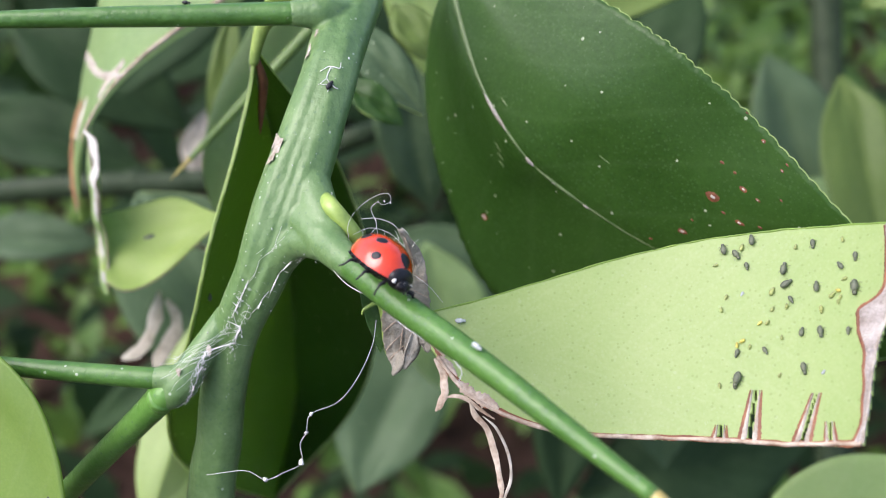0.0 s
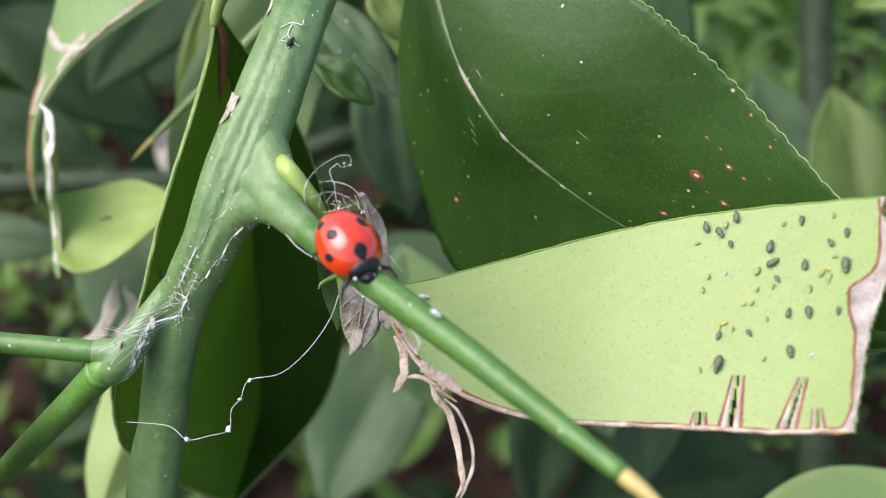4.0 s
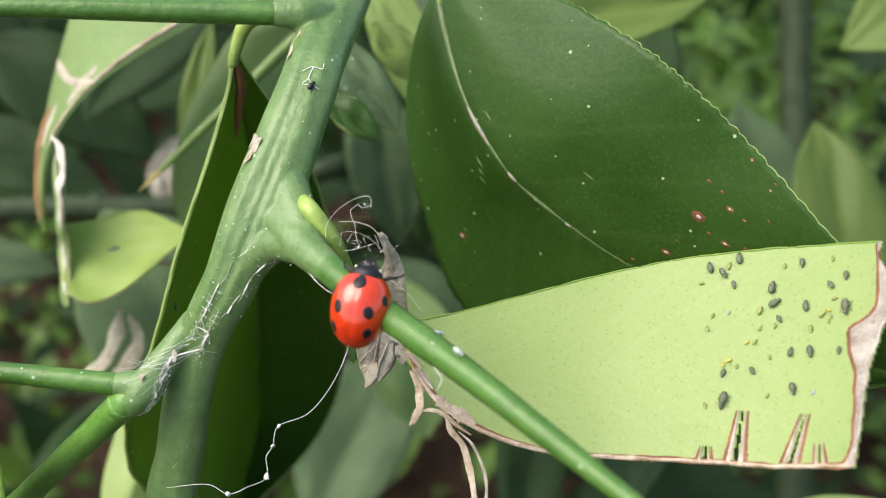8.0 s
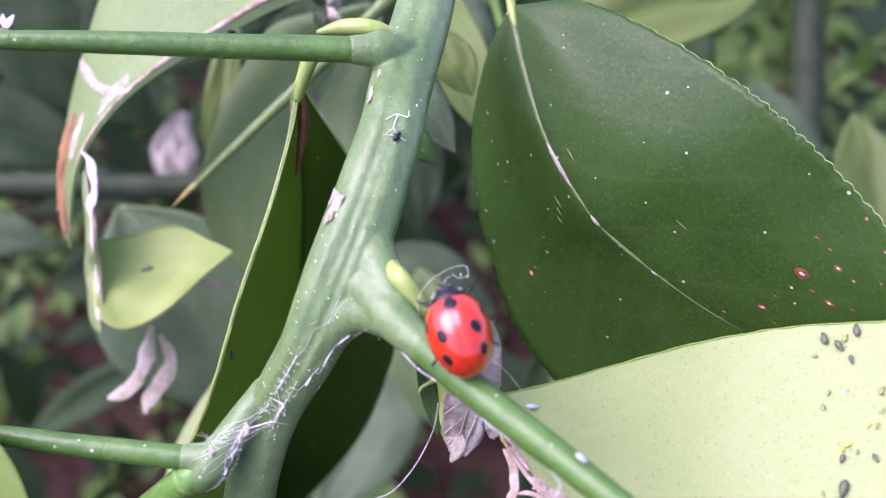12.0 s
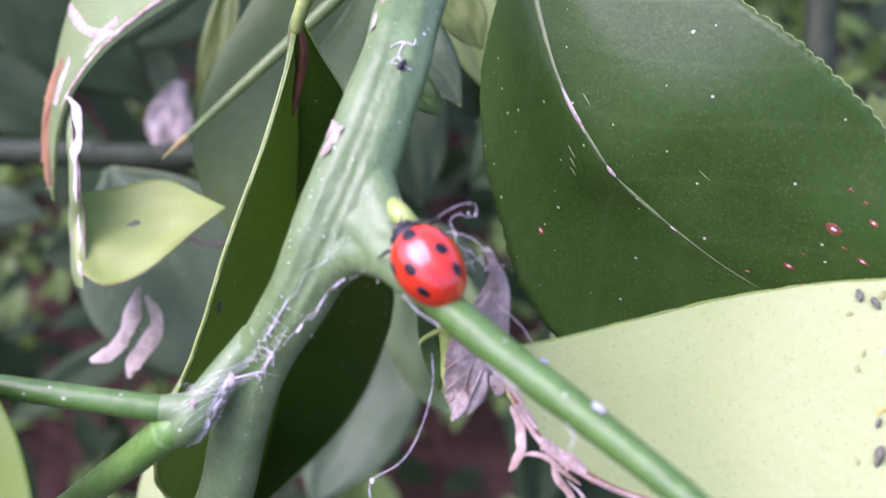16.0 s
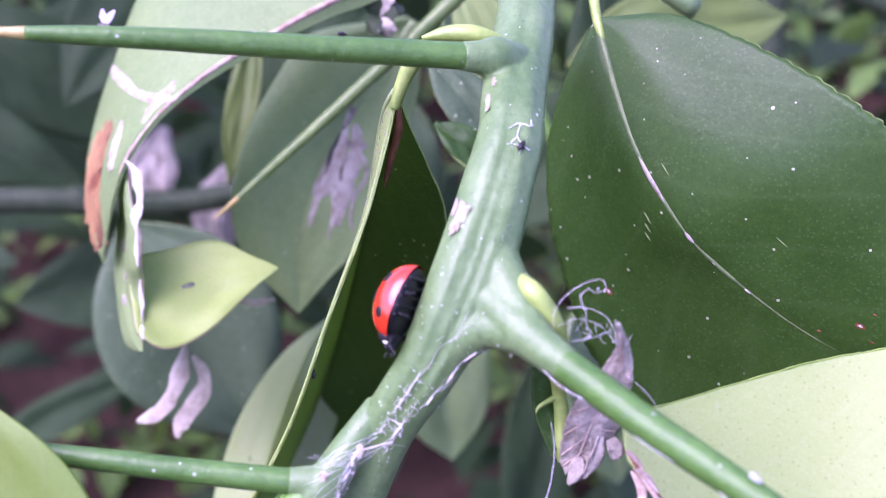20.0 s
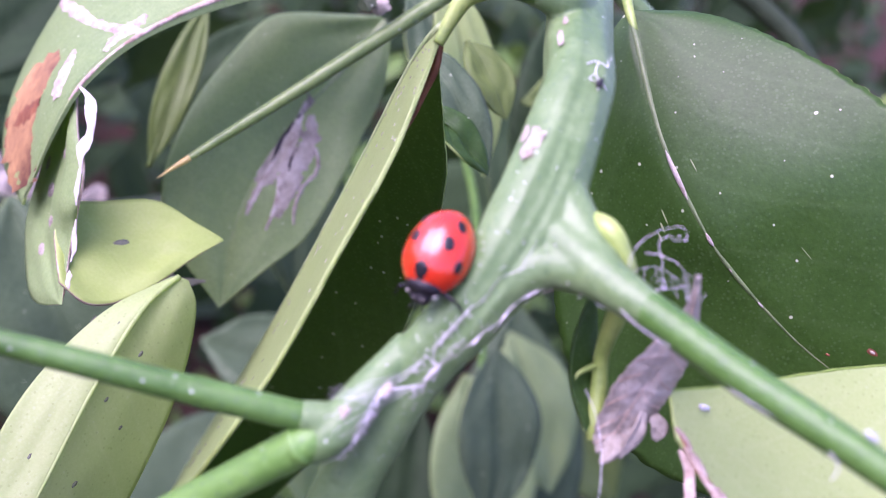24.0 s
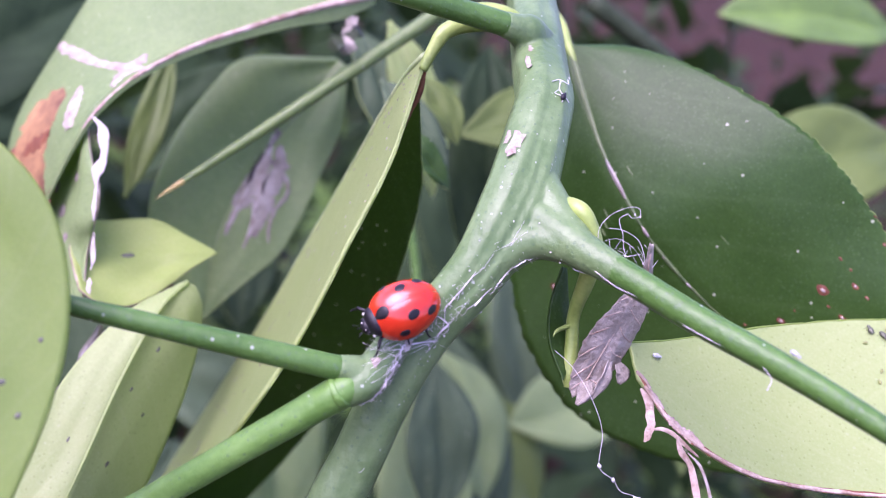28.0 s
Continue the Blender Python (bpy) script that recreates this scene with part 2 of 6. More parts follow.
SILK = plain("silk", (0.8, 0.8, 0.78), (0.6, 0.6, 0.57), 900, 0.4)
DUST = plain("silk_dust", (0.6, 0.59, 0.57), (0.3, 0.29, 0.27), 1500, 0.8)
WAX = plain("waxy_speck", (0.75, 0.77, 0.72), (0.5, 0.52, 0.48), 900, 0.6)
APHID = plain("aphid_skin", (0.12, 0.14, 0.08), (0.05, 0.06, 0.035), 1500, 0.5)
APHID_PALE = plain("aphid_pale", (0.3, 0.34, 0.1), (0.18, 0.22, 0.06), 1500, 0.5)
APHID_YELLOW = plain("aphid_yellow", (0.5, 0.45, 0.08), (0.36, 0.33, 0.06), 1500, 0.5)
APHID_WHITE = plain("aphid_white", (0.45, 0.49, 0.46), (0.28, 0.32, 0.29), 1500, 0.5)
SHELL = plain("red_shell", (0.58, 0.045, 0.007), (0.44, 0.026, 0.005), 200, 0.2, 0.05, 0.00005, 0.5, 4.0, 0.6)
BLACK = plain("black_chitin_and_slit", (0.014, 0.014, 0.015), (0.006, 0.006, 0.007), 900, 0.42, 0.2, 0.00005, 0.3)
IVORY = plain("ivory_chitin", (0.8, 0.78, 0.7), (0.65, 0.62, 0.52), 900, 0.4)
SOIL = plain("red_soil", (0.066, 0.04, 0.028), (0.02, 0.012, 0.009), 9, 0.95, 0.9, 0.02, 0.06)
WINGM = plain("fly_wing", (0.55, 0.5, 0.6), (0.4, 0.35, 0.45), 900, 0.25)


# ---- building helpers ----
def thing(name, base, label, category, group="", kind=""):
    ob = new(name)
    ob.matrix_world = LAY @ Matrix.Translation(cm(base))
    ob.empty_display_size = 0.002
    ob["base"] = [float(c) for c in base]
    return tagged(ob, label, category, group, kind)


def base_of(ob):
    while ob.parent:
        ob = ob.parent
    return Vector(ob["base"])


def mesh_of(name, verts, faces, mats, slots=None, uvs=None, base=(0, 0, 0), smooth=True):
    me = bpy.data.meshes.new(name)
    b = Vector(base)
    me.from_pydata([(Vector(v) - b) * 0.01 for v in verts], [], faces)
    for m in mats:
        me.materials.append(m)
    if slots:
        me.polygons.foreach_set("material_index", slots)
    if uvs:
        layer = me.uv_layers.new(name="UVMap")
        layer.data.foreach_set("uv", [c for f in faces for i in f for c in uvs[i]])
    me.polygons.foreach_set("use_smooth", [smooth] * len(faces))
    me.update()
    return me


def part(name, data, mats, parent, label="", pivot=None):
    """Links one mesh part, given as (verts, faces, slots, uvs) in plant centimetres, under a thing or a part."""
    verts, faces = data[0], data[1]
    slots = data[2] if len(data) > 2 else None
    uvs = data[3] if len(data) > 3 else None
    ob = new(name, mesh_of(name, verts, faces, mats, slots, uvs, base_of(parent)))
    ob.parent = parent
    return tagged(ob, label)


def spline(pts, n):
    """n points on a smooth curve through pts; pts may hold extra numbers such as radii."""
    p = np.array(pts, float)
    p = np.vstack([2 * p[0] - p[1], p, 2 * p[-1] - p[-2]])
    out = []
    for s in np.linspace(0, len(pts) - 1, n):
        i = min(int(s), len(pts) - 2)
        f = s - i
        a, b, c, d = p[i : i + 4]
        out.append(0.5 * (2 * b + (c - a) * f + (2 * a - 5 * b + 4 * c - d) * f * f + (3 * b - a - 3 * c + d) * f**3))
    return np.array(out)


def grid_faces(rows, cols, closed=False):
    f = []
    for i in range(rows - 1):
        for j in range(cols if closed else cols - 1):
            k = (j + 1) % cols
            f.append((i * cols + j, i * cols + k, (i + 1) * cols + k, (i + 1) * cols + j))
    return f


def frames_along(p):
    t = np.gradient(p, axis=0)
    t /= np.linalg.norm(t, axis=1)[:, None] + 1e-9
    a = np.cross(t[0], (0.3, -0.9, 0.2))
    sides = []
    for d in t:
        a = a - d * (a @ d)
        a /= np.linalg.norm(a) + 1e-9
        sides.append(a.copy())
    s = np.array(sides)
    return t, s, np.cross(t, s)


def tube(pts, n=24, sides=12, shape=None, rough=0.0, seed=0):
    """A tube through rows of (x, y, z, radius). shape(u, angle) scales the radius."""
    c = spline(pts, n)
    p, r = c[:, :3], np.maximum(c[:, 3], 0.0008)
    t, a, b = frames_along(p)
    verts = []
    for i in range(n):
        for j in range(sides):
            th = 2 * math.pi * j / sides
            k = shape(i / (n - 1), th) if shape else 1.0
            if rough:
                k += rough * noise.noise(Vector(p[i] * 3) + Vector((math.cos(th) * 0.8, math.sin(th) * 0.8 + seed, seed * 1.7)))
            verts.append(p[i] + (a[i] * math.cos(th) + b[i] * math.sin(th)) * r[i] * k)
    faces = grid_faces(n, sides, True)
    faces.append(tuple(range(sides))[::-1])
    faces.append(tuple(range((n - 1) * sides, n * sides)))
    return [verts, faces]


def joined(*items):
    verts, faces, slots, uvs = [], [], [], []
    for it in items:
        k = len(verts)
        verts += list(it[0])
        faces += [tuple(i + k for i in f) for f in it[1]]
        slots += list(it[2]) if len(it) > 2 and it[2] else [0] * len(it[1])
        uvs += list(it[3]) if len(it) > 3 and it[3] else [(0, 0)] * len(it[0])
    return [verts, faces, slots, uvs]


class Blade:
    """The surface of a leaf: a midrib curve with a half-width on each side. dl, dr: fixed ways of the two halves, or
    else the halves lie square to the midrib about the normal, folded up by fold degrees. bow: how far the halves arch.
    ml, mr: the margins themselves, point by point beside the midrib, in place of widths."""

    def __init__(self, mid, wl, wr, normal=None, dl=None, dr=None, fold=(0, 0), bow=(0, 0), wave=0.0, seed=0.0, teeth=0.0, thick=0.028, straight=0.0, ml=None, mr=None, groove=0.015):
        self.mid, self.wl, self.wr = np.array(mid, float), wl, wr
        self.normal, self.dl, self.dr, self.fold, self.bow = normal, dl, dr, fold, bow
        self.wave, self.seed, self.teeth, self.thick, self.straight = wave, seed, teeth, thick, straight
        self.ml, self.mr, self.groove = ml, mr, groove

    def grid(self, n=44, m=20):
        """n rows along, 2m + 1 points across; returns points and normals."""
        p = spline(self.mid, n)
        t = np.gradient(p, axis=0)
        t /= np.linalg.norm(t, axis=1)[:, None]
        wl = np.interp(np.linspace(0, 1, n), np.linspace(0, 1, 161), np.maximum(spline([(k,) for k in self.wl], 161)[:, 0], 0))
        wr = np.interp(np.linspace(0, 1, n), np.linspace(0, 1, 161), np.maximum(spline([(k,) for k in self.wr], 161)[:, 0], 0))
        edge_l = spline(self.ml, n) if self.ml else None
        edge_r = spline(self.mr, n) if self.mr else None
        g = np.zeros((n, 2 * m + 1, 3))
        for i in range(n):
            if self.dl is not None:
                l, r = np.array(self.dl, float), np.array(self.dr, float)
                nn = np.array(self.normal, float)
            else:
                nn = np.array(self.normal, float)
                chord = p[-1] - p[0]
                way = t[i] * (1 - self.straight) + chord / np.linalg.norm(chord) * self.straight
                way /= np.linalg.norm(way)
                nn = nn - way * (nn @ way)
                nn /= np.linalg.norm(nn)
                s = np.cross(way, nn)
                l = -s * math.cos(radians(self.fold[0])) + nn * math.sin(radians(self.fold[0]))
                r = s * math.cos(radians(self.fold[1])) + nn * math.sin(radians(self.fold[1]))
            if edge_l is not None:
                l = edge_l[i] - p[i]
                wl[i] = np.linalg.norm(l)
                l = l / (wl[i] + 1e-9)
            if edge_r is not None:
                r = edge_r[i] - p[i]
                wr[i] = np.linalg.norm(r)
                r = r / (wr[i] + 1e-9)
            for j in range(2 * m + 1):
                v = (j - m) / m
                d, w, bow = (l, wl[i], self.bow[0]) if v < 0 else (r, wr[i], self.bow[1])
                k = abs(v)
                e = 1 + self.teeth * (math.sin(i * 2.1 + self.seed) + 0.6 * math.sin(i * 0.9 + self.seed)) * k**6
                q = p[i] + d * w * k * e + nn * bow * w * (4 * k * (1 - k) * 0.6 + 0.0)
                q = q + nn * self.wave * noise.noise(Vector((i / n * 4 + self.seed, v * 2.2, self.seed))) * min(1, w * 2)
                q = q - nn * self.groove * math.exp(-((v * w / 0.05) ** 2)) * min(1, w)
                g[i, j] = q
        du = np.gradient(g, axis=0)
        dv = np.gradient(g, axis=1)
        nor = np.cross(du, dv)
        nor /= np.linalg.norm(nor, axis=2)[:, :, None] + 1e-9
        mid_n = nor[n // 2, m]
        if mid_n @ np.array(self.normal, float) < 0:
            nor = -nor
        return g, nor

    def mesh(self, n=44, m=20, keep=None):
        """Both faces and the rim: slot 0 is the upper face, slot 1 the underside, slot 2 the rim."""
        g, nor = self.grid(n, m)
        k = 2 * m + 1
        h = self.thick / 2
        top = (g + nor * h).reshape(-1, 3)
        low = (g - nor * h).reshape(-1, 3)
        verts = [tuple(q) for q in top] + [tuple(q) for q in low]
        uv = [(i / (n - 1), j / (k - 1)) for i in range(n) for j in range(k)]
        q = [f for f in grid_faces(n, k) if keep is None or keep(*np.mean([uv[i] for i in f], axis=0))]
        off = n * k
        edges = {}
        for f in q:
            for a, b in zip(f, f[1:] + f[:1]):
                if (b, a) in edges:
                    del edges[(b, a)]
                else:
                    edges[(a, b)] = 1
        # the upper face winds so that its normal is nor
        a, b, c = (np.array(verts[i]) for i in q[len(q) // 2][:3])
        flip = np.cross(b - a, c - a) @ nor.reshape(-1, 3)[q[len(q) // 2][0]] < 0
        upper = [f[::-1] for f in q] if flip else q
        lower = [tuple(i + off for i in f) for f in q] if flip else [tuple(i + off for i in f[::-1]) for f in q]
        rim = [(a, b, b + off, a + off) if flip else (b, a, a + off, b + off) for a, b in edges]
        slots = [0] * len(upper) + [1] * len(lower) + [2] * len(rim)
        return [verts, upper + lower + rim, slots, uv + uv]

    def at(self, u, v, lift=0.0, side=1, n=44, m=20):
        """A point on the upper (side 1) or under (-1) face, with its normal and the way along."""
        if not hasattr(self, "_g"):
            self._g = self.grid(n, m)
        g, nor = self._g
        i = min(max(u, 0), 1) * (n - 1)
        j = (min(max(v, -1), 1) + 1) * m
        i0, j0 = min(int(i), n - 2), min(int(j), 2 * m - 1)
        f, h = i - i0, j - j0
        q = (g[i0, j0] * (1 - f) + g[i0 + 1, j0] * f) * (1 - h) + (g[i0, j0 + 1] * (1 - f) + g[i0 + 1, j0 + 1] * f) * h
        nn = nor[i0, j0] * side
        along = g[i0 + 1, j0] - g[i0, j0]
        along /= np.linalg.norm(along) + 1e-9
        return q + nn * (self.thick / 2 + lift), nn, along

    def near_grid(self):
        if not hasattr(self, "_g"):
            self._g = self.grid(44, 20)
        return self._g[0]

    def near(self, p):
        """The (u, v) of the surface point nearest to p."""
        if not hasattr(self, "_g"):
            self._g = self.grid(44, 20)
        d = np.linalg.norm(self._g[0] - np.array(p), axis=2)
        i, j = np.unravel_index(d.argmin(), d.shape)
        return i / 43, j / 20 - 1

    def patch(self, u, v, ru, rv, side=1, lift=0.004, seed=0, n=14):
        """A small uneven blotch that lies on the face."""
        c = self.at(u, v, lift * 2, side)[0]
        verts, faces = [tuple(c)], []
        for ring in (0.55, 1.0):
            for k in range(n):
                a = 2 * math.pi * k / n
                w = ring * (1 + 0.35 * noise.noise(Vector((math.cos(a) * 1.5, math.sin(a) * 1.5, seed))))
                q = self.at(u + ru * w * math.cos(a), v + rv * w * math.sin(a), lift * (1.5 if ring < 1 else 0.0), side)[0]
                verts.append(tuple(q))
        for k in range(n):
            j = (k + 1) % n
            faces += [(0, 1 + k, 1 + j), (1 + k, 1 + n + k, 1 + n + j, 1 + j)]
        return [verts, faces]


def leaf(name, blade, mats, label, group="", rib=0.05, rib_mat=None, rib_side=1, n=44, m=20, keep=None, category="leaf", base=None):
    """A leaf with its blade and a raised midrib."""
    ob = thing(name, base or blade.mid[0], label, category, group)
    mats = list(mats) + ([mats[1]] if len(mats) < 3 else [])
    part("blade", blade.mesh(n, m, keep), mats, ob)
    if rib:
        rows = []
        for u in np.linspace(0.0, 0.97, 12):
            q = blade.at(u, 0, -0.012, rib_side)[0]
            rows.append((*q, rib * (1 - 0.8 * u)))
        part("midrib", tube(rows, 40, 8, rough=0.2), [rib_mat or MIDRIB], ob)
    return ob

# spots on the dark leaf: x, z, size; aphids on the pale one: along, across, kind
LESIONS = [(2.36, 1.01, 4), (2.6, 1.02, 2.5), (2.75, 1.23, 1.5), (2.69, 1.46, 1.5), (2.57, 0.77, 2.5), (2.1, 0.69, 3), (0.21, 0.85, 3), (2.84, 1.29, 1.3), (2.53, 1.71, 1.3), (2.36, 1.3, 1.3), (2.5, 1.2, 1.2), (2.66, 0.95, 1.6), (2.45, 0.82, 1.2), (2.2, 0.82, 1.0), (2.72, 0.72, 1.4), (2.9, 0.95, 1.2), (2.85, 0.6, 1.5), (2.3, 0.55, 1.1), (1.9, 0.6, 1.0)]
APHIDS = {"L": [(0.61, -0.86), (0.633, -0.8), (0.662, -0.92), (0.724, -0.62), (0.729, -0.48), (0.795, -0.44), (0.805, -0.04), (0.767, 0.3)],
          "X": [(0.881, -0.42), (0.633, 0.4)],
          "M": [(0.652, -0.68), (0.786, -0.84), (0.881, -0.7), (0.738, -0.34), (0.848, -0.62), (0.867, -0.04), (0.762, -0.04), (0.633, 0.14), (0.686, 0.12), (0.629, 0.46)],
          "S": [(0.852, -0.86), (0.748, -0.82), (0.729, -0.28), (0.7, -0.26), (0.848, -0.34), (0.843, -0.3), (0.857, -0.5), (0.69, -0.14), (0.719, 0.0), (0.605, -0.28), (0.614, -0.4), (0.657, 0.08), (0.714, 0.36), (0.6, 0.46), (0.595, -0.72)],
          "P": [(0.643, -0.86), (0.7, -0.42), (0.829, -0.36), (0.805, -0.24)], "Y": [(0.843, -0.4), (0.676, -0.14), (0.633, 0.06), (0.643, 0.02)], "W": [(0.81, 0.34), (0.643, -0.42)]}


# ---- ground ----
def ground():
    n, size = 90, 9.0
    verts, faces = [], grid_faces(n, n)
    for i in range(n):
        for j in range(n):
            a, b = (i / (n - 1) * 2 - 1), (j / (n - 1) * 2 - 1)
            x, y = math.copysign(abs(a) ** 2.2, a) * 60, math.copysign(abs(b) ** 2.2, b) * 60 + 1.2
            z = 0.03 * noise.noise(Vector((x * 1.6, y * 1.6, 0))) + 0.012 * noise.noise(Vector((x * 7, y * 7, 3)))
            verts.append((x, y, z))
    me = bpy.data.meshes.new("ground")
    me.from_pydata(verts, [], faces)
    me.materials.append(SOIL)
    me.polygons.foreach_set("use_smooth", [True] * len(faces))
    tagged(new("ground", me), "reddish bare soil under the citrus shrub", "ground", kind="structure")


ground()

# ---- the branch ----
STEM_LINE = [(-0.95, 10.75, 3.55, 0.235), (-1.02, 10.25, 2.85, 0.245), (-1.12, 9.8, 2.25, 0.25), (-1.17, 9.5, 1.8, 0.25), (-1.29, 9.35, 1.25, 0.27), (-1.43, 9.24, 0.72, 0.28),
             (-1.63, 9.31, 0.16, 0.230), (-1.89, 9.56, -0.36, 0.205), (-2.04, 9.82, -0.87, 0.205), (-2.13, 10.08, -1.39, 0.210), (-2.23, 10.28, -1.85, 0.220), (-2.35, 10.70, -2.89, 0.230), (-2.6, 11.5, -4.5, 0.24)]


def stem_shape(u, th):
    """Blunt ridges with shallow grooves between them, as on young citrus wood."""
    k = 1 + 0.06 * math.cos(3 * th + 0.8) + 0.02 * math.cos(8 * th + 2 * u)
    for at, depth, wide in ((4.85, 0.075, 0.12), (5.25, 0.09, 0.13), (4.4, 0.045, 0.15), (6.1, 0.05, 0.16)):
        k -= depth * math.exp(-(((th - at - 0.5 * (u - 0.4)) / wide) ** 2)) * (0.2 + 0.8 * math.exp(-(((u - 0.45) / 0.14) ** 2)))
    return k


branch = thing("citrus_branch", STEM_LINE[-1][:3], "green ridged citrus branch with long thorns and silk on it", "branch")
stem_data = joined(tube(STEM_LINE, 130, 40, stem_shape, 0.035),
                   # swollen feet of the three spines, and the side shoot at the lower node
                   tube([(-1.45, 9.3, 0.78, 0.15), (-1.3, 9.19, 0.67, 0.19), (-1.13, 9.02, 0.53, 0.18), (-0.98, 8.86, 0.4, 0.155), (-0.82, 8.7, 0.28, 0.13), (-0.74, 8.63, 0.22, 0.12)], 30, 24),
                   tube([(-1.34, 9.32, 1.3, 0.14), (-1.24, 9.22, 0.98, 0.17), (-1.12, 9.07, 0.7, 0.165), (-0.96, 8.87, 0.42, 0.13)], 24, 24),
                   tube([(-1.7, 9.32, 0.0, 0.14), (-1.5, 9.22, 0.28, 0.17), (-1.27, 9.07, 0.44, 0.15), (-1.02, 8.9, 0.4, 0.13)], 24, 24),
                   tube([(-1.05, 9.9, 2.56, 0.12), (-1.28, 9.77, 2.53, 0.17), (-1.42, 9.71, 2.51, 0.13), (-1.56, 9.68, 2.5, 0.112)], 24, 24),
                   tube([(-1.97, 9.50, -0.18, 0.090), (-2.11, 9.50, -0.44, 0.125), (-2.24, 9.47, -0.67, 0.142), (-2.35, 9.45, -0.85, 0.142), (-2.43, 9.47, -0.94, 0.118), (-2.49, 9.50, -0.98, 0.090)], 40, 24, rough=0.06),
                   tube([(-2.2, 9.45, -0.78, 0.1), (-2.4, 9.455, -0.785, 0.125), (-2.58, 9.45, -0.787, 0.1)], 20, 20))
main_stem = part("main_stem", stem_data[:2], [STEM], branch)
knit = main_stem.modifiers.new("knit", "REMESH")
knit.mode, knit.voxel_size, knit.use_smooth_shade = "VOXEL", 0.00017, True
ease = main_stem.modifiers.new("ease", "SMOOTH")
ease.factor, ease.iterations = 0.5, 4
STEM_PTS = np.array([tuple(v) for v in stem_data[0]])
STEM_AXIS = spline(STEM_LINE, 260)


def on_stem(p, lift=0.0):
    """The point of the stem's skin nearest to p, with the way outwards and along."""
    k = np.linalg.norm(STEM_PTS - np.array(p), axis=1).argmin()
    q = STEM_PTS[k]
    i = np.linalg.norm(STEM_AXIS[:, :3] - q, axis=1).argmin()
    i = min(max(i, 1), 258)
    along = STEM_AXIS[i + 1, :3] - STEM_AXIS[i - 1, :3]
    along /= np.linalg.norm(along)
    out = q - STEM_AXIS[i, :3]
    out -= along * (out @ along)
    out /= np.linalg.norm(out)
    return q + out * lift, out, along


def stem_patch(p, length, width, seed, lift=0.006):
    """A flake of dry bark that hugs the stem."""
    c, out, along = on_stem(p)
    side = np.cross(out, along)
    verts, faces, n = [tuple(on_stem(c, lift * 1.6)[0])], [], 18
    for ring in (0.6, 1.0):
        for k in range(n):
            a = 2 * math.pi * k / n
            w = ring * (1 + 0.9 * noise.noise(Vector((math.cos(a) * 3, math.sin(a) * 3, seed))))
            q = c + along * length * w * math.cos(a) + side * width * w * math.sin(a)
            i = np.linalg.norm(STEM_AXIS[:, :3] - q, axis=1).argmin()
            ax, r = STEM_AXIS[i, :3], STEM_AXIS[i, 3]
            d = q - ax
            verts.append(tuple(ax + d / np.linalg.norm(d) * (np.linalg.norm(c - ax) + lift * (1.5 if ring < 1 else 0.3))))
    for k in range(n):
        j = (k + 1) % n
        faces += [(0, 1 + k, 1 + j), (1 + k, 1 + n + k, 1 + n + j, 1 + j)]
    return [verts, faces]


# the spine that leaves at the fork, and the others
def thorn(name, rows, tip_rows, label=""):
    ob = part(name, tube(rows, 60, 20, rough=0.03), [THORN], branch, label)
    part("thorn_tip", tube(tip_rows, 16, 12), [THORN_TIP], ob, "yellowish orange thorn tip")
    return ob


thorn("thorn", [(-1.2, 9.08, 0.58, 0.08), (-1.0, 8.88, 0.415, 0.12), (-0.72, 8.61, 0.21, 0.118), (-0.25, 8.26, -0.1, 0.112), (0.3, 7.85, -0.43, 0.1), (0.9, 7.43, -0.82, 0.084), (1.45, 7.04, -1.18, 0.06)],
      [(1.43, 7.054, -1.167, 0.061), (1.58, 6.95, -1.27, 0.042), (1.72, 6.85, -1.365, 0.002)])
thorn("thorn", [(-2.3, 9.46, -0.78, 0.07), (-2.45, 9.46, -0.78, 0.095), (-2.65, 9.45, -0.785, 0.096), (-3.4, 9.48, -0.76, 0.09), (-4.4, 9.53, -0.72, 0.075), (-5.2, 9.57, -0.69, 0.05)],
      [(-5.18, 9.57, -0.69, 0.051), (-5.45, 9.58, -0.68, 0.03), (-5.7, 9.6, -0.67, 0.002)])
thorn("thorn", [(-1.3, 9.78, 2.53, 0.08), (-1.42, 9.71, 2.51, 0.105), (-1.55, 9.68, 2.5, 0.108), (-2.4, 9.6, 2.44, 0.1), (-3.4, 9.48, 2.37, 0.09), (-4.3, 9.38, 2.3, 0.072), (-4.72, 9.34, 2.265, 0.05)],
      [(-4.7, 9.342, 2.267, 0.051), (-4.9, 9.325, 2.25, 0.034), (-5.12, 9.31, 2.235, 0.002)])
# side shoot at the lower node, with the cut-looking joint of a leaf stalk
part("leaf_stalk", tube([(-2.4, 9.42, -0.86, 0.08), (-2.5, 9.48, -0.95, 0.13), (-2.75, 9.68, -1.17, 0.125), (-3.35, 10.18, -1.7, 0.115), (-3.8, 10.55, -2.08, 0.11), (-4.5, 10.9, -2.5, 0.09)], 50, 20, rough=0.03), [STALK], branch, "bright green leaf stalk")
part("joint_ring", tube([(-2.5, 9.45, -0.94, 0.122), (-2.52, 9.47, -0.96, 0.126), (-2.54, 9.485, -0.975, 0.122)], 8, 24, rough=0.25), [STALK], branch, "pale corky joint")
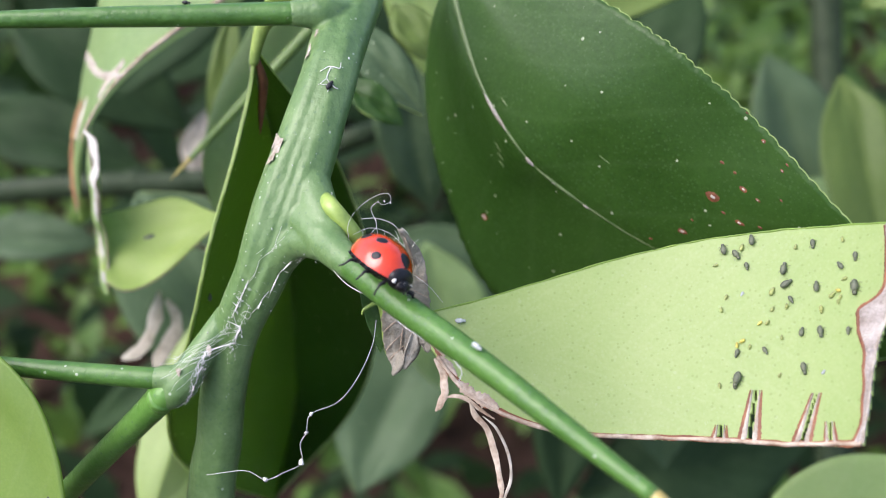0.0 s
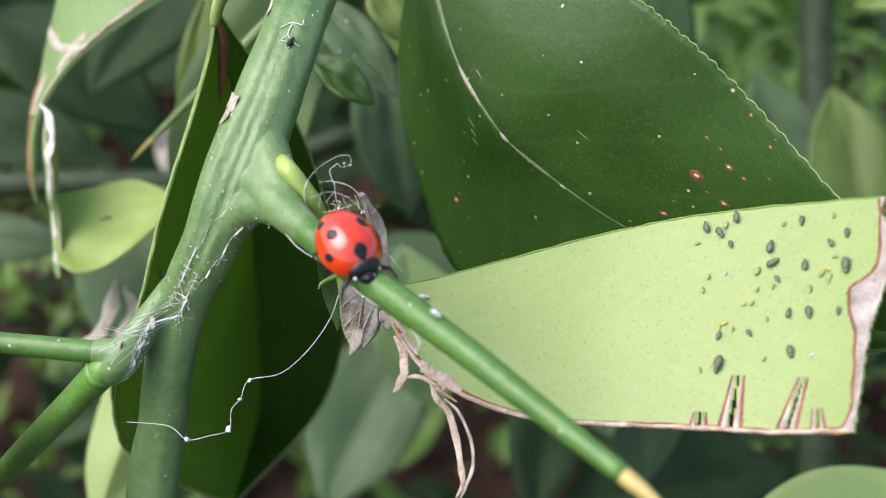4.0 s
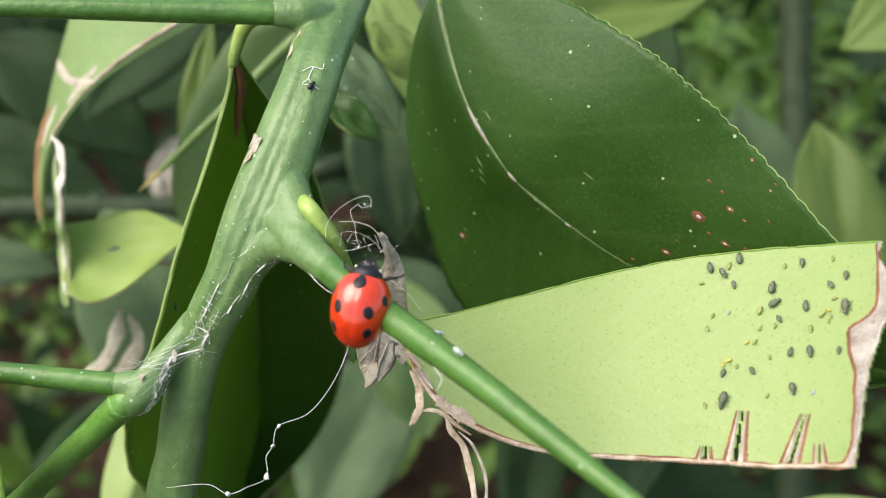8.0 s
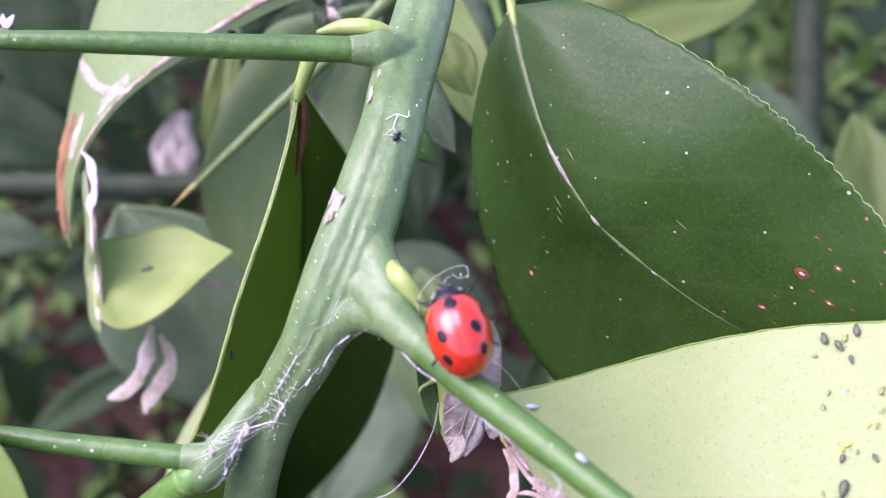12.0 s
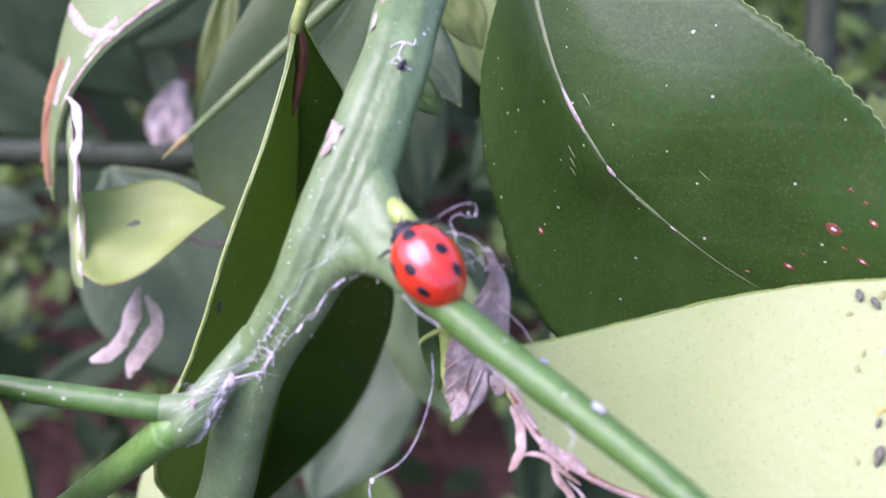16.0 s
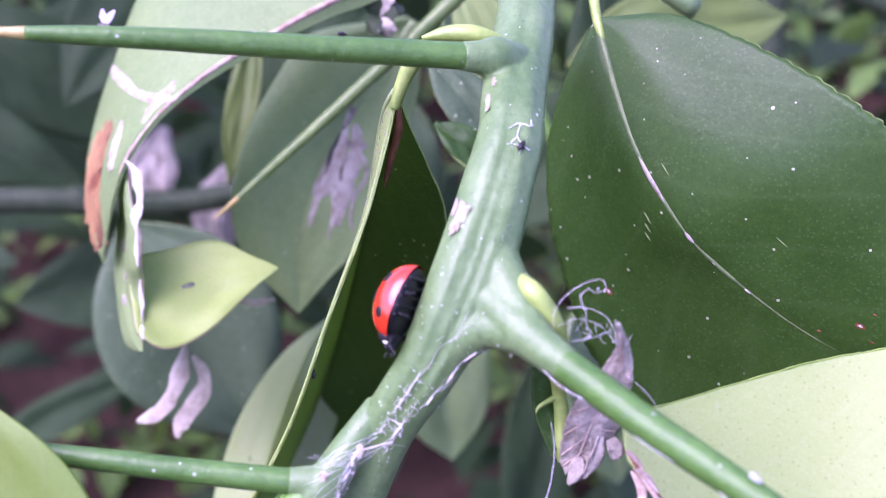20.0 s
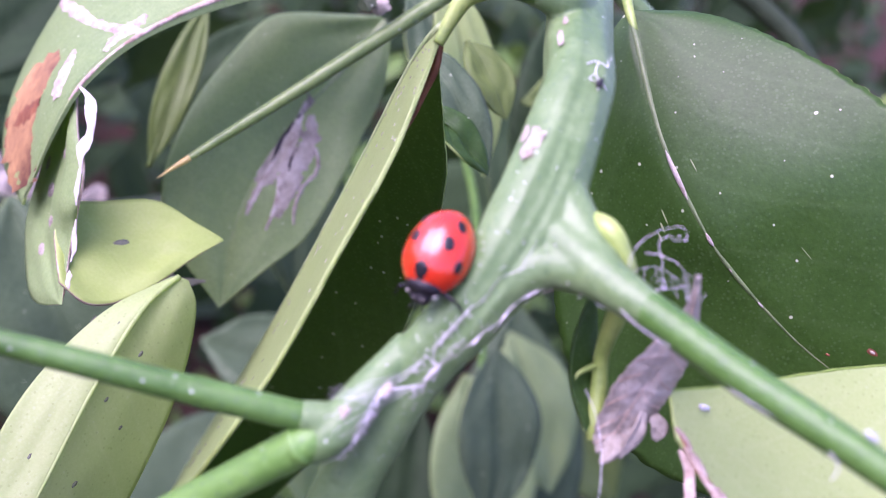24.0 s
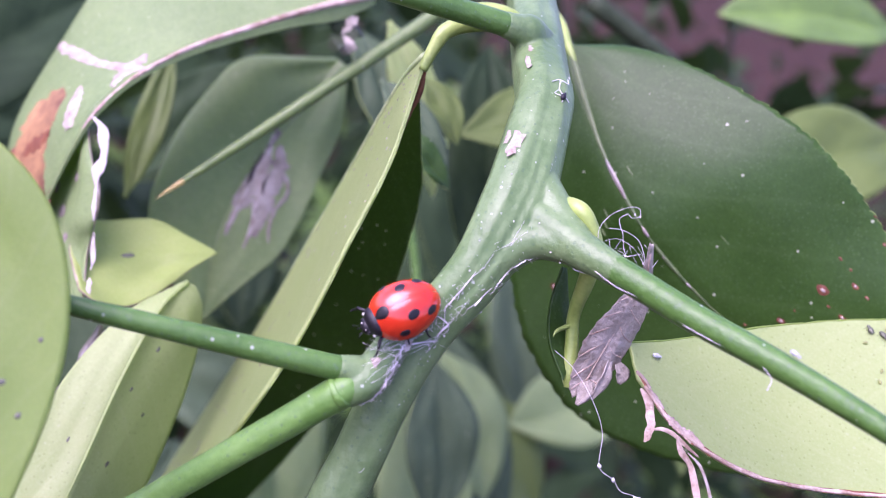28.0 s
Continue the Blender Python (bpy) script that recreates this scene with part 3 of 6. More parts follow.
# the yellow-green young shoot in the fork, and its stalk that hangs behind the spine
shoot = part("young_shoot", tube([(-1.1, 9.1, 0.82, 0.06), (-1.0, 8.91, 0.73, 0.07), (-0.9, 8.9, 0.62, 0.074), (-0.79, 8.98, 0.48, 0.074), (-0.71, 9.2, 0.28, 0.07), (-0.66, 9.42, 0.12, 0.06), (-0.62, 9.55, 0.0, 0.055), (-0.57, 9.62, -0.22, 0.06), (-0.545, 9.66, -0.42, 0.066), (-0.53, 9.68, -0.53, 0.035)], 90, 16, rough=0.14), [BUD], branch, "yellow-green young shoot")
part("side_spur", tube([(-0.6, 9.56, -0.02, 0.03), (-0.68, 9.55, -0.06, 0.022), (-0.77, 9.53, -0.12, 0.014), (-0.79, 9.53, -0.17, 0.004)], 16, 8, rough=0.15), [BUD], shoot, "small yellowish spur")
part("pale_bud", tube([(-1.2, 9.98, 2.7, 0.05), (-1.42, 9.95, 2.74, 0.075), (-1.65, 9.97, 2.73, 0.07), (-1.86, 10.0, 2.68, 0.02)], 24, 12), [BUD], branch, "pale green bud above the thorn")
part("twig_stalk", tube([(-1.25, 10.1, 2.72, 0.06), (-1.6, 10.2, 2.7, 0.07), (-1.88, 10.2, 2.55, 0.075), (-1.97, 10.25, 2.36, 0.06), (-2.02, 10.32, 2.15, 0.04)], 30, 12, rough=0.1), [BUD], branch)
for p, ln, w, s in [((-1.55, 9.12, 1.2), 0.13, 0.055, 1), ((-1.58, 9.2, 1.32), 0.07, 0.03, 2), ((-1.33, 9.5, 2.1), 0.1, 0.025, 3), ((-2.05, 9.3, -0.52), 0.07, 0.04, 4), ((-1.3, 9.62, 2.3), 0.05, 0.02, 5)]:
    part("bark_scar", stem_patch(p, ln, w, s), [SCAR], branch, "pale tan bark scar")
part("bark_scar", stem_patch((-2.33, 9.25, -0.69), 0.055, 0.04, 8), [SCAR], branch, "pale tan bark scar")

# ---- leaves of the branch ----
def rim(points, r, mat, parent, name="dry_rim", seed=0, label="dry brown leaf edge"):
    rows = [(*p, r * (1 + 0.5 * noise.noise(Vector((i * 0.9, seed, 0))))) for i, p in enumerate(points)]
    part(name, tube(rows, 4 * len(rows), 8, rough=0.5, seed=seed), [mat], parent, label)


blade_r = Blade([(-0.22, 11.2, 3.32), (-0.12, 11.0, 2.85), (0.13, 10.85, 2.13), (0.58, 10.74, 1.44), (1.03, 10.74, 1.06), (1.77, 10.7, 0.6), (2.7, 10.45, 0.2), (3.55, 10.05, -0.12), (4.15, 9.65, -0.3)],
                [1] * 9, [1] * 9, normal=(-0.43, -0.9, 0.0), bow=(0.05, 0.02), wave=0.05, seed=2.0, teeth=0.006,
                ml=[(-0.22, 11.2, 3.32), (0.4, 10.8, 3.3), (1.01, 10.2, 2.93), (1.62, 9.75, 2.46), (2.08, 9.62, 2.08), (2.58, 9.6, 1.63), (3.1, 9.52, 1.06), (3.68, 9.5, 0.41), (4.15, 9.65, -0.3)],
                mr=[(-0.22, 11.2, 3.32), (-0.4, 11.4, 2.85), (-0.47, 11.8, 2.2), (-0.36, 12.0, 1.5), (-0.2, 12.05, 1.05), (0.2, 12.1, 0.2), (1.05, 11.9, -0.52), (2.6, 11.1, -0.75), (4.15, 9.65, -0.3)])
leaf_r = leaf("citrus_leaf", blade_r, (LEAF_TOP, LEAF_UNDER), "large dark green glossy citrus leaf with rust spots", rib=0.032, rib_mat=MIDRIB_PALE, n=150, m=26)
edge = blade_r.grid(150, 26)[0]
rim([edge[i, 0] for i in range(4, 148)], 0.0045, LEAF_UNDER, leaf_r, "leaf_margin", 14, "thin pale serrated margin")
rim([edge[i, 52] for i in range(4, 130)], 0.005, LEAF_UNDER, leaf_r, "leaf_margin", 15, "thin pale serrated margin")
for k, (a, b, w) in enumerate([(0.265, 0.335, 0.02), (0.385, 0.41, 0.017), (0.46, 0.475, 0.012), (0.53, 0.54, 0.01)]):
    rows = [(*blade_r.at(a + (b - a) * f, 0.0, 0.004, 1)[0], w * (0.15 + 0.85 * math.sin(math.pi * f) ** 0.6)) for f in np.linspace(0.01, 0.99, 9)]
    part("corky_scar", tube(rows, 36, 8, rough=0.5, seed=k), [SCAR], leaf_r, "pale corky scar on the midrib")
for k, (u, v, d) in enumerate([(0.36, 0.2, 0.5), (0.38, 0.24, 0.7), (0.4, 0.28, 0.6), (0.3, -0.1, 0.3), (0.5, -0.3, 0.2)]):
    part("pale_scratch", blade_r.patch(u, v, 0.012, 0.012 * d, 1, 0.002, 30 + k, 8), [MIDRIB], leaf_r, "short pale scratch")
part("stalk", tube([(-0.3, 11.6, 3.9, 0.05), (-0.25, 11.35, 3.6, 0.05), (-0.22, 11.2, 3.32, 0.045), (-0.17, 11.1, 3.1, 0.03)], 16, 10), [BUD], leaf_r)


def at_xz(blade, x, z):
    g = blade.near_grid()
    d = (g[:, :, 0] - x) ** 2 + (g[:, :, 2] - z) ** 2
    i, j = np.unravel_index(d.argmin(), d.shape)
    return i / 43, j / 20 - 1


for k, (x, z, s) in enumerate(LESIONS):
    u, v = at_xz(blade_r, x, z)
    part("rust_spot", blade_r.patch(u, v, 0.0027 * s, 0.0065 * s, 1, 0.003, k), [RUST], leaf_r, "rusty brown raised spot")
    if s > 1.4:
        part("spot_middle", blade_r.patch(u, v, 0.0014 * s, 0.0034 * s, 1, 0.006, k + 20, 10), [SCAR], leaf_r, "pale middle of a spot")

def ribbon(blade, path, side, lift, seed, ragged=0.4, edge=0.0):
    """A ragged band that lies on a leaf's face along rows of (along, across, half-width in cm)."""
    rows = spline(path, 9 * len(path))
    at = [blade.at(u, v, 0.0, side)[:2] for u, v, w in rows]
    p = np.array([a[0] for a in at])
    t = np.gradient(p, axis=0)
    verts = []
    for i, (u, v, w) in enumerate(rows):
        x = np.cross(at[i][1], t[i])
        x /= np.linalg.norm(x) + 1e-9
        for k, h in ((-1, edge), (-0.5, 1), (0, 1), (0.5, 1), (1, edge)):
            q = 1 + ragged * (noise.noise(Vector((i * 0.37, k * 3.0, seed))) + 0.6 * noise.noise(Vector((i * 1.1, k * 5.0, seed + 7))))
            verts.append(p[i] + x * max(w, 0.002) * k * q + at[i][1] * lift * h * (1 + 0.5 * noise.noise(Vector((i * 0.8, k, seed)))))
    return [verts, grid_faces(len(rows), 5)]


# pale underside leaf with a torn, browned rim
blade_l = Blade([(-0.17, 9.29, -0.28), (0.21, 9.27, -0.43), (0.86, 9.32, -0.45), (1.5, 9.31, -0.36), (2.1, 9.14, -0.27), (2.65, 8.87, -0.21), (3.06, 8.54, -0.16), (3.41, 8.16, -0.11)],
                [1] * 8, [1] * 8, normal=(0.2, 0.9, -0.4), wave=0.012, seed=5.0, teeth=0.004, thick=0.03, groove=0.0,
                ml=[(-0.18, 9.36, -0.12), (0.18, 9.45, -0.02), (0.83, 9.59, 0.2), (1.49, 9.63, 0.42), (2.13, 9.5, 0.58), (2.71, 9.23, 0.67), (3.15, 8.9, 0.71), (3.52, 8.51, 0.73)],
                mr=[(-0.15, 9.22, -0.43), (0.24, 9.11, -0.83), (0.88, 9.06, -1.05), (1.5, 9.01, -1.07), (2.08, 8.82, -1.04), (2.6, 8.53, -1.01), (2.99, 8.21, -0.95), (3.32, 7.84, -0.87)])
# the bitten end: across, how far the leaf reaches, how far its living part reaches
BITE = [(-1.0, 0.957, 0.948), (-0.86, 0.95, 0.95), (-0.54, 0.986, 0.95), (-0.37, 0.976, 0.943), (-0.22, 0.96, 0.886), (-0.05, 0.943, 0.888), (0.16, 0.929, 0.903), (0.68, 0.91, 0.897), (0.82, 0.906, 0.892), (1.0, 0.898, 0.872)]
# eaten slits: across at the tip, along at the tip and at the margin, half-width of the gap and of the dry border in cm
SLITS = [(0.5, 0.667, 0.652, 0.005, 0.03), (0.53, 0.793, 0.757, 0.005, 0.028), (0.79, 0.822, 0.825, 0.003, 0.018), (0.84, 0.601, 0.597, 0.003, 0.018)]


def bite(v, col):
    return float(np.interp(v, [b[0] for b in BITE], [b[col] for b in BITE])) + 0.003 * noise.noise(Vector((v * 9, col, 0.5)))


def torn(u, v):
    """Which parts of the blade are left: slits eaten into one margin and a bitten end."""
    v = 2 * v - 1
    for tip, a, b, half, _ in SLITS:
        f = (v - tip) / (1 - tip)
        if f > 0 and abs(u - (a + (b - a) * f)) < half * (0.25 + 0.75 * f):
            return False
    return u < bite(v, 1)


leaf_l = leaf("citrus_leaf", blade_l, (LEAF_TOP, LEAF_UNDER), "pale green citrus leaf underside with a torn brown rim and aphids", rib=0.0, n=230, m=50, keep=torn)
part("brown_edge", ribbon(blade_l, [(u, 0.985 - d, w) for u, d, w in ((0.0, 0.4, 0.012), (0.04, 0.05, 0.02), (0.1, 0.03, 0.03), (0.17, 0.02, 0.028), (0.25, 0.01, 0.022), (0.4, 0.0, 0.02), (0.55, 0.0, 0.024), (0.7, 0.0, 0.022), (0.8, 0.0, 0.022), (0.89, 0.0, 0.03))], -1, 0.006, 21, 0.5), [RUST], leaf_l, "brown line inside the dry margin")
rim([blade_l.at(u, 0.99, 0.0, -1)[0] for u in np.linspace(0.02, 0.895, 46)], 0.017, DRY, leaf_l, seed=1)
rim([blade_l.at(u, -0.995, 0.0, -1)[0] for u in np.linspace(0.0, 0.955, 46)], 0.008, LEAF_UNDER_DEEP, leaf_l, "leaf_margin", 16, "fresh green thin margin")
rim([blade_l.at(bite(v, 1) - 0.002, v, 0.0, -1)[0] for v in np.linspace(-0.98, 0.98, 40)], 0.011, SCAR, leaf_l, seed=2)
vs = np.linspace(-0.99, 0.99, 60)
patch = [[blade_l.at(bite(v, 2) * (1 - f) + bite(v, 1) * f, v, (0.012 + 0.012 * noise.noise(Vector((v * 9, f * 3, 1)))) * math.sin(math.pi * f) + 0.003, -1)[0] for f in np.linspace(0, 1, 7)] for v in vs]
part("dry_patch", [[q for row in patch for q in row], grid_faces(60, 7)], [DRY_GREY], leaf_l, "papery grey dry patch at the bitten end")
part("brown_edge", ribbon(blade_l, [(bite(v, 2), v, 0.016) for v in np.linspace(-0.97, 0.97, 22)], -1, 0.014, 22, 0.5), [RUST], leaf_l, "brown line round the dry patch")
for k, (tip, a, b, half, w) in enumerate(SLITS):
    for s in (-1, 1):
        path = [(a + (b - a) * f + s * (half * (0.2 + 0.8 * f) + 0.006), tip + (0.985 - tip) * f, w * (0.15 + 0.85 * f)) for f in (0, 0.25, 0.5, 0.75, 1.0)]
        part("slit_border", ribbon(blade_l, [(u + s * 0.004, v, q * 1.15) for u, v, q in path], -1, 0.006, 30 + k, 0.35), [RUST], leaf_l, "brown line along an eaten slit")
        part("slit_rim", ribbon(blade_l, [(u, v, q * 0.85) for u, v, q in path], -1, 0.013, 40 + k + s, 0.45), [SCAR], leaf_l, "dry pale rim of an eaten slit")
for k, (u, v, w) in enumerate([(0.16, 0.9, 0.06), (0.12, 0.93, 0.05), (0.06, 0.8, 0.035), (0.02, 0.6, 0.03)]):
    part("dry_patch", ribbon(blade_l, [(u - 0.03, v + 0.03, w * 0.3), (u, v, w), (u + 0.03, v + 0.03, w * 0.3)], -1, 0.01, 50 + k, 0.5), [DRY], leaf_l, "papery tan dry patch")

# folded leaf, half shut like a trough
blade_f = Blade([(-2.02, 10.3, 2.3), (-2.1, 10.7, 2.12), (-2.12, 11.65, 1.7), (-2.18, 12.56, 1.2), (-2.33, 14.2, 0.18), (-2.54, 15.9, -0.85), (-2.75, 17.2, -1.9), (-2.9, 16.5, -3.2)],
                [1] * 8, [1] * 8, normal=(0.35, -0.93, -0.2), bow=(0.0, -0.03), wave=0.03, seed=9.0, teeth=0.003,
                ml=[(-2.02, 10.3, 2.28), (-2.06, 10.35, 1.9), (-2.2, 10.3, 1.15), (-2.4, 10.4, 0.43), (-2.65, 10.7, -0.5), (-2.95, 11.1, -1.3), (-3.2, 13.0, -2.2), (-2.9, 16.5, -3.2)],
                mr=[(-2.0, 10.35, 2.3), (-1.88, 10.75, 2.12), (-1.63, 11.25, 1.8), (-1.4, 11.75, 1.4), (-1.18, 13.1, 0.47), (-1.2, 14.55, -0.4), (-1.72, 16.3, -1.75), (-2.9, 16.5, -3.2)])
leaf_f = leaf("citrus_leaf", blade_f, (LEAF_TOP, LEAF_UNDER), "dark green citrus leaf folded shut like a trough", rib=0.035, rib_side=-1, n=60, m=24)
rim([blade_f.at(u, -0.995, 0.0, 1)[0] for u in np.linspace(0.02, 0.98, 26)], 0.009, LEAF_UNDER, leaf_f, "leaf_margin", 4, "pale yellow-green margin")
flecks, fr = [], random.Random(44)
for k in range(70):
    u, v, w = fr.uniform(0.08, 0.8), -fr.uniform(0.06, 0.95), fr.uniform(0.003, 0.007)
    flecks.append(ribbon(blade_f, [(u, v, w * 0.4), (u + 0.003, v + 0.005, w), (u + fr.uniform(0.004, 0.007), v + fr.uniform(0.0, 0.012), w * 0.4)], -1, 0.004, k, 0.4))
part("pale_fleck", joined(*flecks)[:2], [SCAR], leaf_f, "short whitish flecks on the underside")["kind"] = "stuff"
part("brown_streak", tube([(-1.99, 10.36, 2.2, 0.02), (-1.97, 10.52, 2.02, 0.045), (-2.0, 10.66, 1.8, 0.035), (-2.04, 10.8, 1.55, 0.006)], 24, 8, rough=0.7), [RUST], leaf_f, "brown dried streak at the leaf base")

# leaf close to the camera's path on the leaf stalk
blade_n = Blade([(-5.0, 9.6, -2.8), (-5.2, 9.45, -2.0), (-5.36, 9.38, -1.2), (-5.47, 9.33, -0.5), (-5.65, 9.3, 0.1), (-5.95, 9.3, 0.8)],
                [0.05, 0.5, 0.8, 0.84, 0.64, 0.0], [0.05, 0.5, 0.76, 0.78, 0.6, 0.0], normal=(0.25, 0.9, 0.25), bow=(0, 0), wave=0.05, seed=12.0)
leaf_n = leaf("citrus_leaf", blade_n, (LEAF_TOP, LEAF_UNDER_DEEP), "fresh green citrus leaf underside with small dark specks", rib=0.03, rib_side=-1, rib_mat=LEAF_UNDER_DEEP)
for k, (u, v, s) in enumerate([(0.42, -0.55, 1.2), (0.36, -0.75, 1.0), (0.6, -0.2, 1.0), (0.3, -0.3, 0.8), (0.5, -0.8, 0.8), (0.7, -0.3, 0.7)]):
    part("dark_speck", blade_n.patch(u, v, 0.006 * s, 0.03 * s, -1, 0.004, k), [APHID], leaf_n, "small dark speck")

# ---- leaves behind ----
blade_c = Blade([(-1.9, 13.2, 4.25), (-2.36, 13.1, 3.95), (-2.84, 13.1, 3.65), (-3.73, 13.05, 3.0), (-4.29, 13.0, 2.45), (-4.64, 13.0, 1.91), (-4.8, 13.15, 1.45), (-4.95, 13.7, 0.8)],
                [0.1, 0.2, 0.15, 0.1, 0.06, 0.05, 0.04, 0.0], [1] * 8, normal=(-0.3, -0.9, 0.2), bow=(0.0, 0.06), fold=(-50, 0), wave=0.06, seed=14.0,
                mr=[(-2.0, 13.5, 4.6), (-2.7, 13.9, 5.0), (-3.6, 14.0, 4.9), (-4.7, 14.0, 4.2), (-5.2, 14.3, 3.0), (-5.47, 14.75, 2.1), (-5.38, 14.6, 1.35), (-4.95, 13.75, 0.75)])
leaf_c = leaf("citrus_leaf", blade_c, (LEAF_TOP_PALE, LEAF_UNDER), "damaged citrus leaf with brown blotch and white mined patches", rib=0.048, rib_mat=DRY)
for k, (pts, mat, lift, label) in enumerate([
        ([(0.66, 0.5, 0.12), (0.72, 0.56, 0.36), (0.79, 0.56, 0.44), (0.87, 0.5, 0.42), (0.97, 0.4, 0.25)], BROWN, 0.006, "rusty brown dead blotch"),
        ([(0.79, 0.92, 0.06), (0.805, 0.7, 0.11), (0.79, 0.5, 0.12), (0.77, 0.38, 0.05)], RUST, 0.012, "dark brown middle of the blotch"),
        ([(0.65, 0.36, 0.03), (0.68, 0.3, 0.09), (0.73, 0.22, 0.11), (0.78, 0.14, 0.05)], SCAR, 0.012, "pale dead tissue over the blotch")]):
    part(("brown_blotch", "dark_blotch", "dry_patch")[k], ribbon(blade_c, pts, 1, lift, 6.0 + k, 0.5), [mat], leaf_c, label)
flap = Blade([(-4.76, 13.35, 1.85), (-4.7, 13.55, 1.3), (-4.67, 13.62, 0.7), (-4.54, 13.5, 0.25), (-4.33, 13.1, -0.15)], [0.2, 0.7, 0.76, 0.5, 0.0], [0.2, 0.7, 0.76, 0.5, 0.0], normal=(-0.94, -0.33, 0.05), bow=(0.1, 0.1), wave=0.06, seed=16.0, groove=0.0)
part("hanging_flap", flap.mesh(30, 10), [LEAF_TOP_PALE, LEAF_UNDER, DRY], leaf_c, "torn flap of leaf hanging down")


def strip(name, pts, width, mat, parent, label, seed, normal=(-0.3, -0.94, 0.1)):
    """A thin, crumpled, ragged-edged ribbon of dead tissue."""
    rows = spline(pts, 11 * len(pts))
    t = np.gradient(rows, axis=0)
    nn = np.array(normal, float) / np.linalg.norm(normal)
    verts, n = [], len(rows)
    for i, p in enumerate(rows):
        x = np.cross(nn, t[i])
        x /= np.linalg.norm(x) + 1e-9
        f = i / (n - 1)
        w = width * (0.25 + 0.75 * min(1.0, 5 * f, 4 * (1 - f))) * (1 + 0.45 * noise.noise(Vector((f * 5, seed, 1.0))))
        for k in (-1, -0.6, -0.2, 0.2, 0.6, 1):
            q = 1 + 0.6 * noise.noise(Vector((i * 0.07, k * 3.0, seed))) + 0.12 * noise.noise(Vector((i * 0.3, k * 5.0, seed + 7)))
            lift = 0.12 * width * noise.noise(Vector((i * 0.3, k * 1.5, seed + 3))) + 0.15 * width * (1 - k * k)
            verts.append(p + x * w * k * (q if abs(k) > 0.5 else 1) + nn * lift)
    k = len(verts)
    faces = grid_faces(n, 6)
    back = [v - nn * 0.01 for v in verts]
    part(name, [verts + back, faces + [tuple(j + k for j in f[::-1]) for f in faces]], [mat], parent, label)


strip("white_rim", [(-4.66, 12.92, 1.8), (-4.55, 12.89, 1.7), (-4.5, 12.88, 1.55), (-4.47, 12.88, 1.38), (-4.5, 12.88, 1.2), (-4.45, 12.88, 1.02)], 0.045, TISSUE, leaf_c, "white dried rim of the flap", 8.0)
for k, pts in enumerate(([(-4.47, 12.87, 1.08), (-4.46, 12.87, 0.98), (-4.45, 12.87, 0.86), (-4.42, 12.87, 0.72)], [(-4.39, 12.87, 0.6), (-4.37, 12.87, 0.46), (-4.34, 12.87, 0.34), (-4.34, 12.88, 0.22)], [(-4.33, 12.88, 0.14), (-4.32, 12.89, 0.06), (-4.3, 12.9, -0.02)])):
    strip("white_rim", pts, 0.02, TISSUE, leaf_c, "white dried rim of the flap", 7.0 + k)
part("mined_patch", ribbon(blade_c, [(0.572, 0.98, 0.05), (0.58, 0.7, 0.07), (0.588, 0.4, 0.05), (0.578, 0.12, 0.06), (0.56, 0.0, 0.03)], 1, 0.012, 9.0, 0.6), [SCAR], leaf_c, "whitish mined streak")
part("mined_patch", ribbon(blade_c, [(0.53, 0.12, 0.03), (0.56, 0.1, 0.08), (0.6, 0.1, 0.07), (0.64, 0.06, 0.03)], 1, 0.014, 10.0, 0.6), [SCAR], leaf_c, "whitish mined streak")
for k, (u, v) in enumerate([(0.25, -0.3), (0.4, 0.1), (0.55, -0.2), (0.3, 0.4), (0.65, 0.2)]):
    part("mined_patch", flap.patch(u, v, 0.03, 0.1, 1, 0.006, k), [PAPER], leaf_c, "whitish mined streak")
lobe = Blade([(-4.57, 13.35, 0.46), (-4.17, 13.40, 0.46), (-3.66, 13.50, 0.63), (-3.30, 13.55, 0.78), (-3.05, 13.60, 0.85)], [1] * 5, [1] * 5, normal=(0.1, 0.9, -0.35), bow=(0.02, 0.04), wave=0.04, seed=18.0, groove=0.0,
             ml=[(-4.66, 13.55, 0.84), (-4.29, 13.70, 0.94), (-3.76, 13.75, 1.09), (-3.33, 13.65, 0.95), (-3.05, 13.60, 0.85)],
             mr=[(-4.40, 13.05, 0.04), (-4.09, 13.05, -0.10), (-3.68, 13.20, 0.13), (-3.32, 13.45, 0.56), (-3.05, 13.60, 0.85)])
part("pale_lobe", lobe.mesh(30, 12), [LEAF_YELLOW, LEAF_YELLOW, DRY], leaf_c, "yellow-green torn lobe")
part("dark_speck", lobe.patch(*lobe.near((-3.98, 13.55, 0.5)), 0.035, 0.06, -1, 0.01, 3), [APHID], leaf_c, "small dark speck")

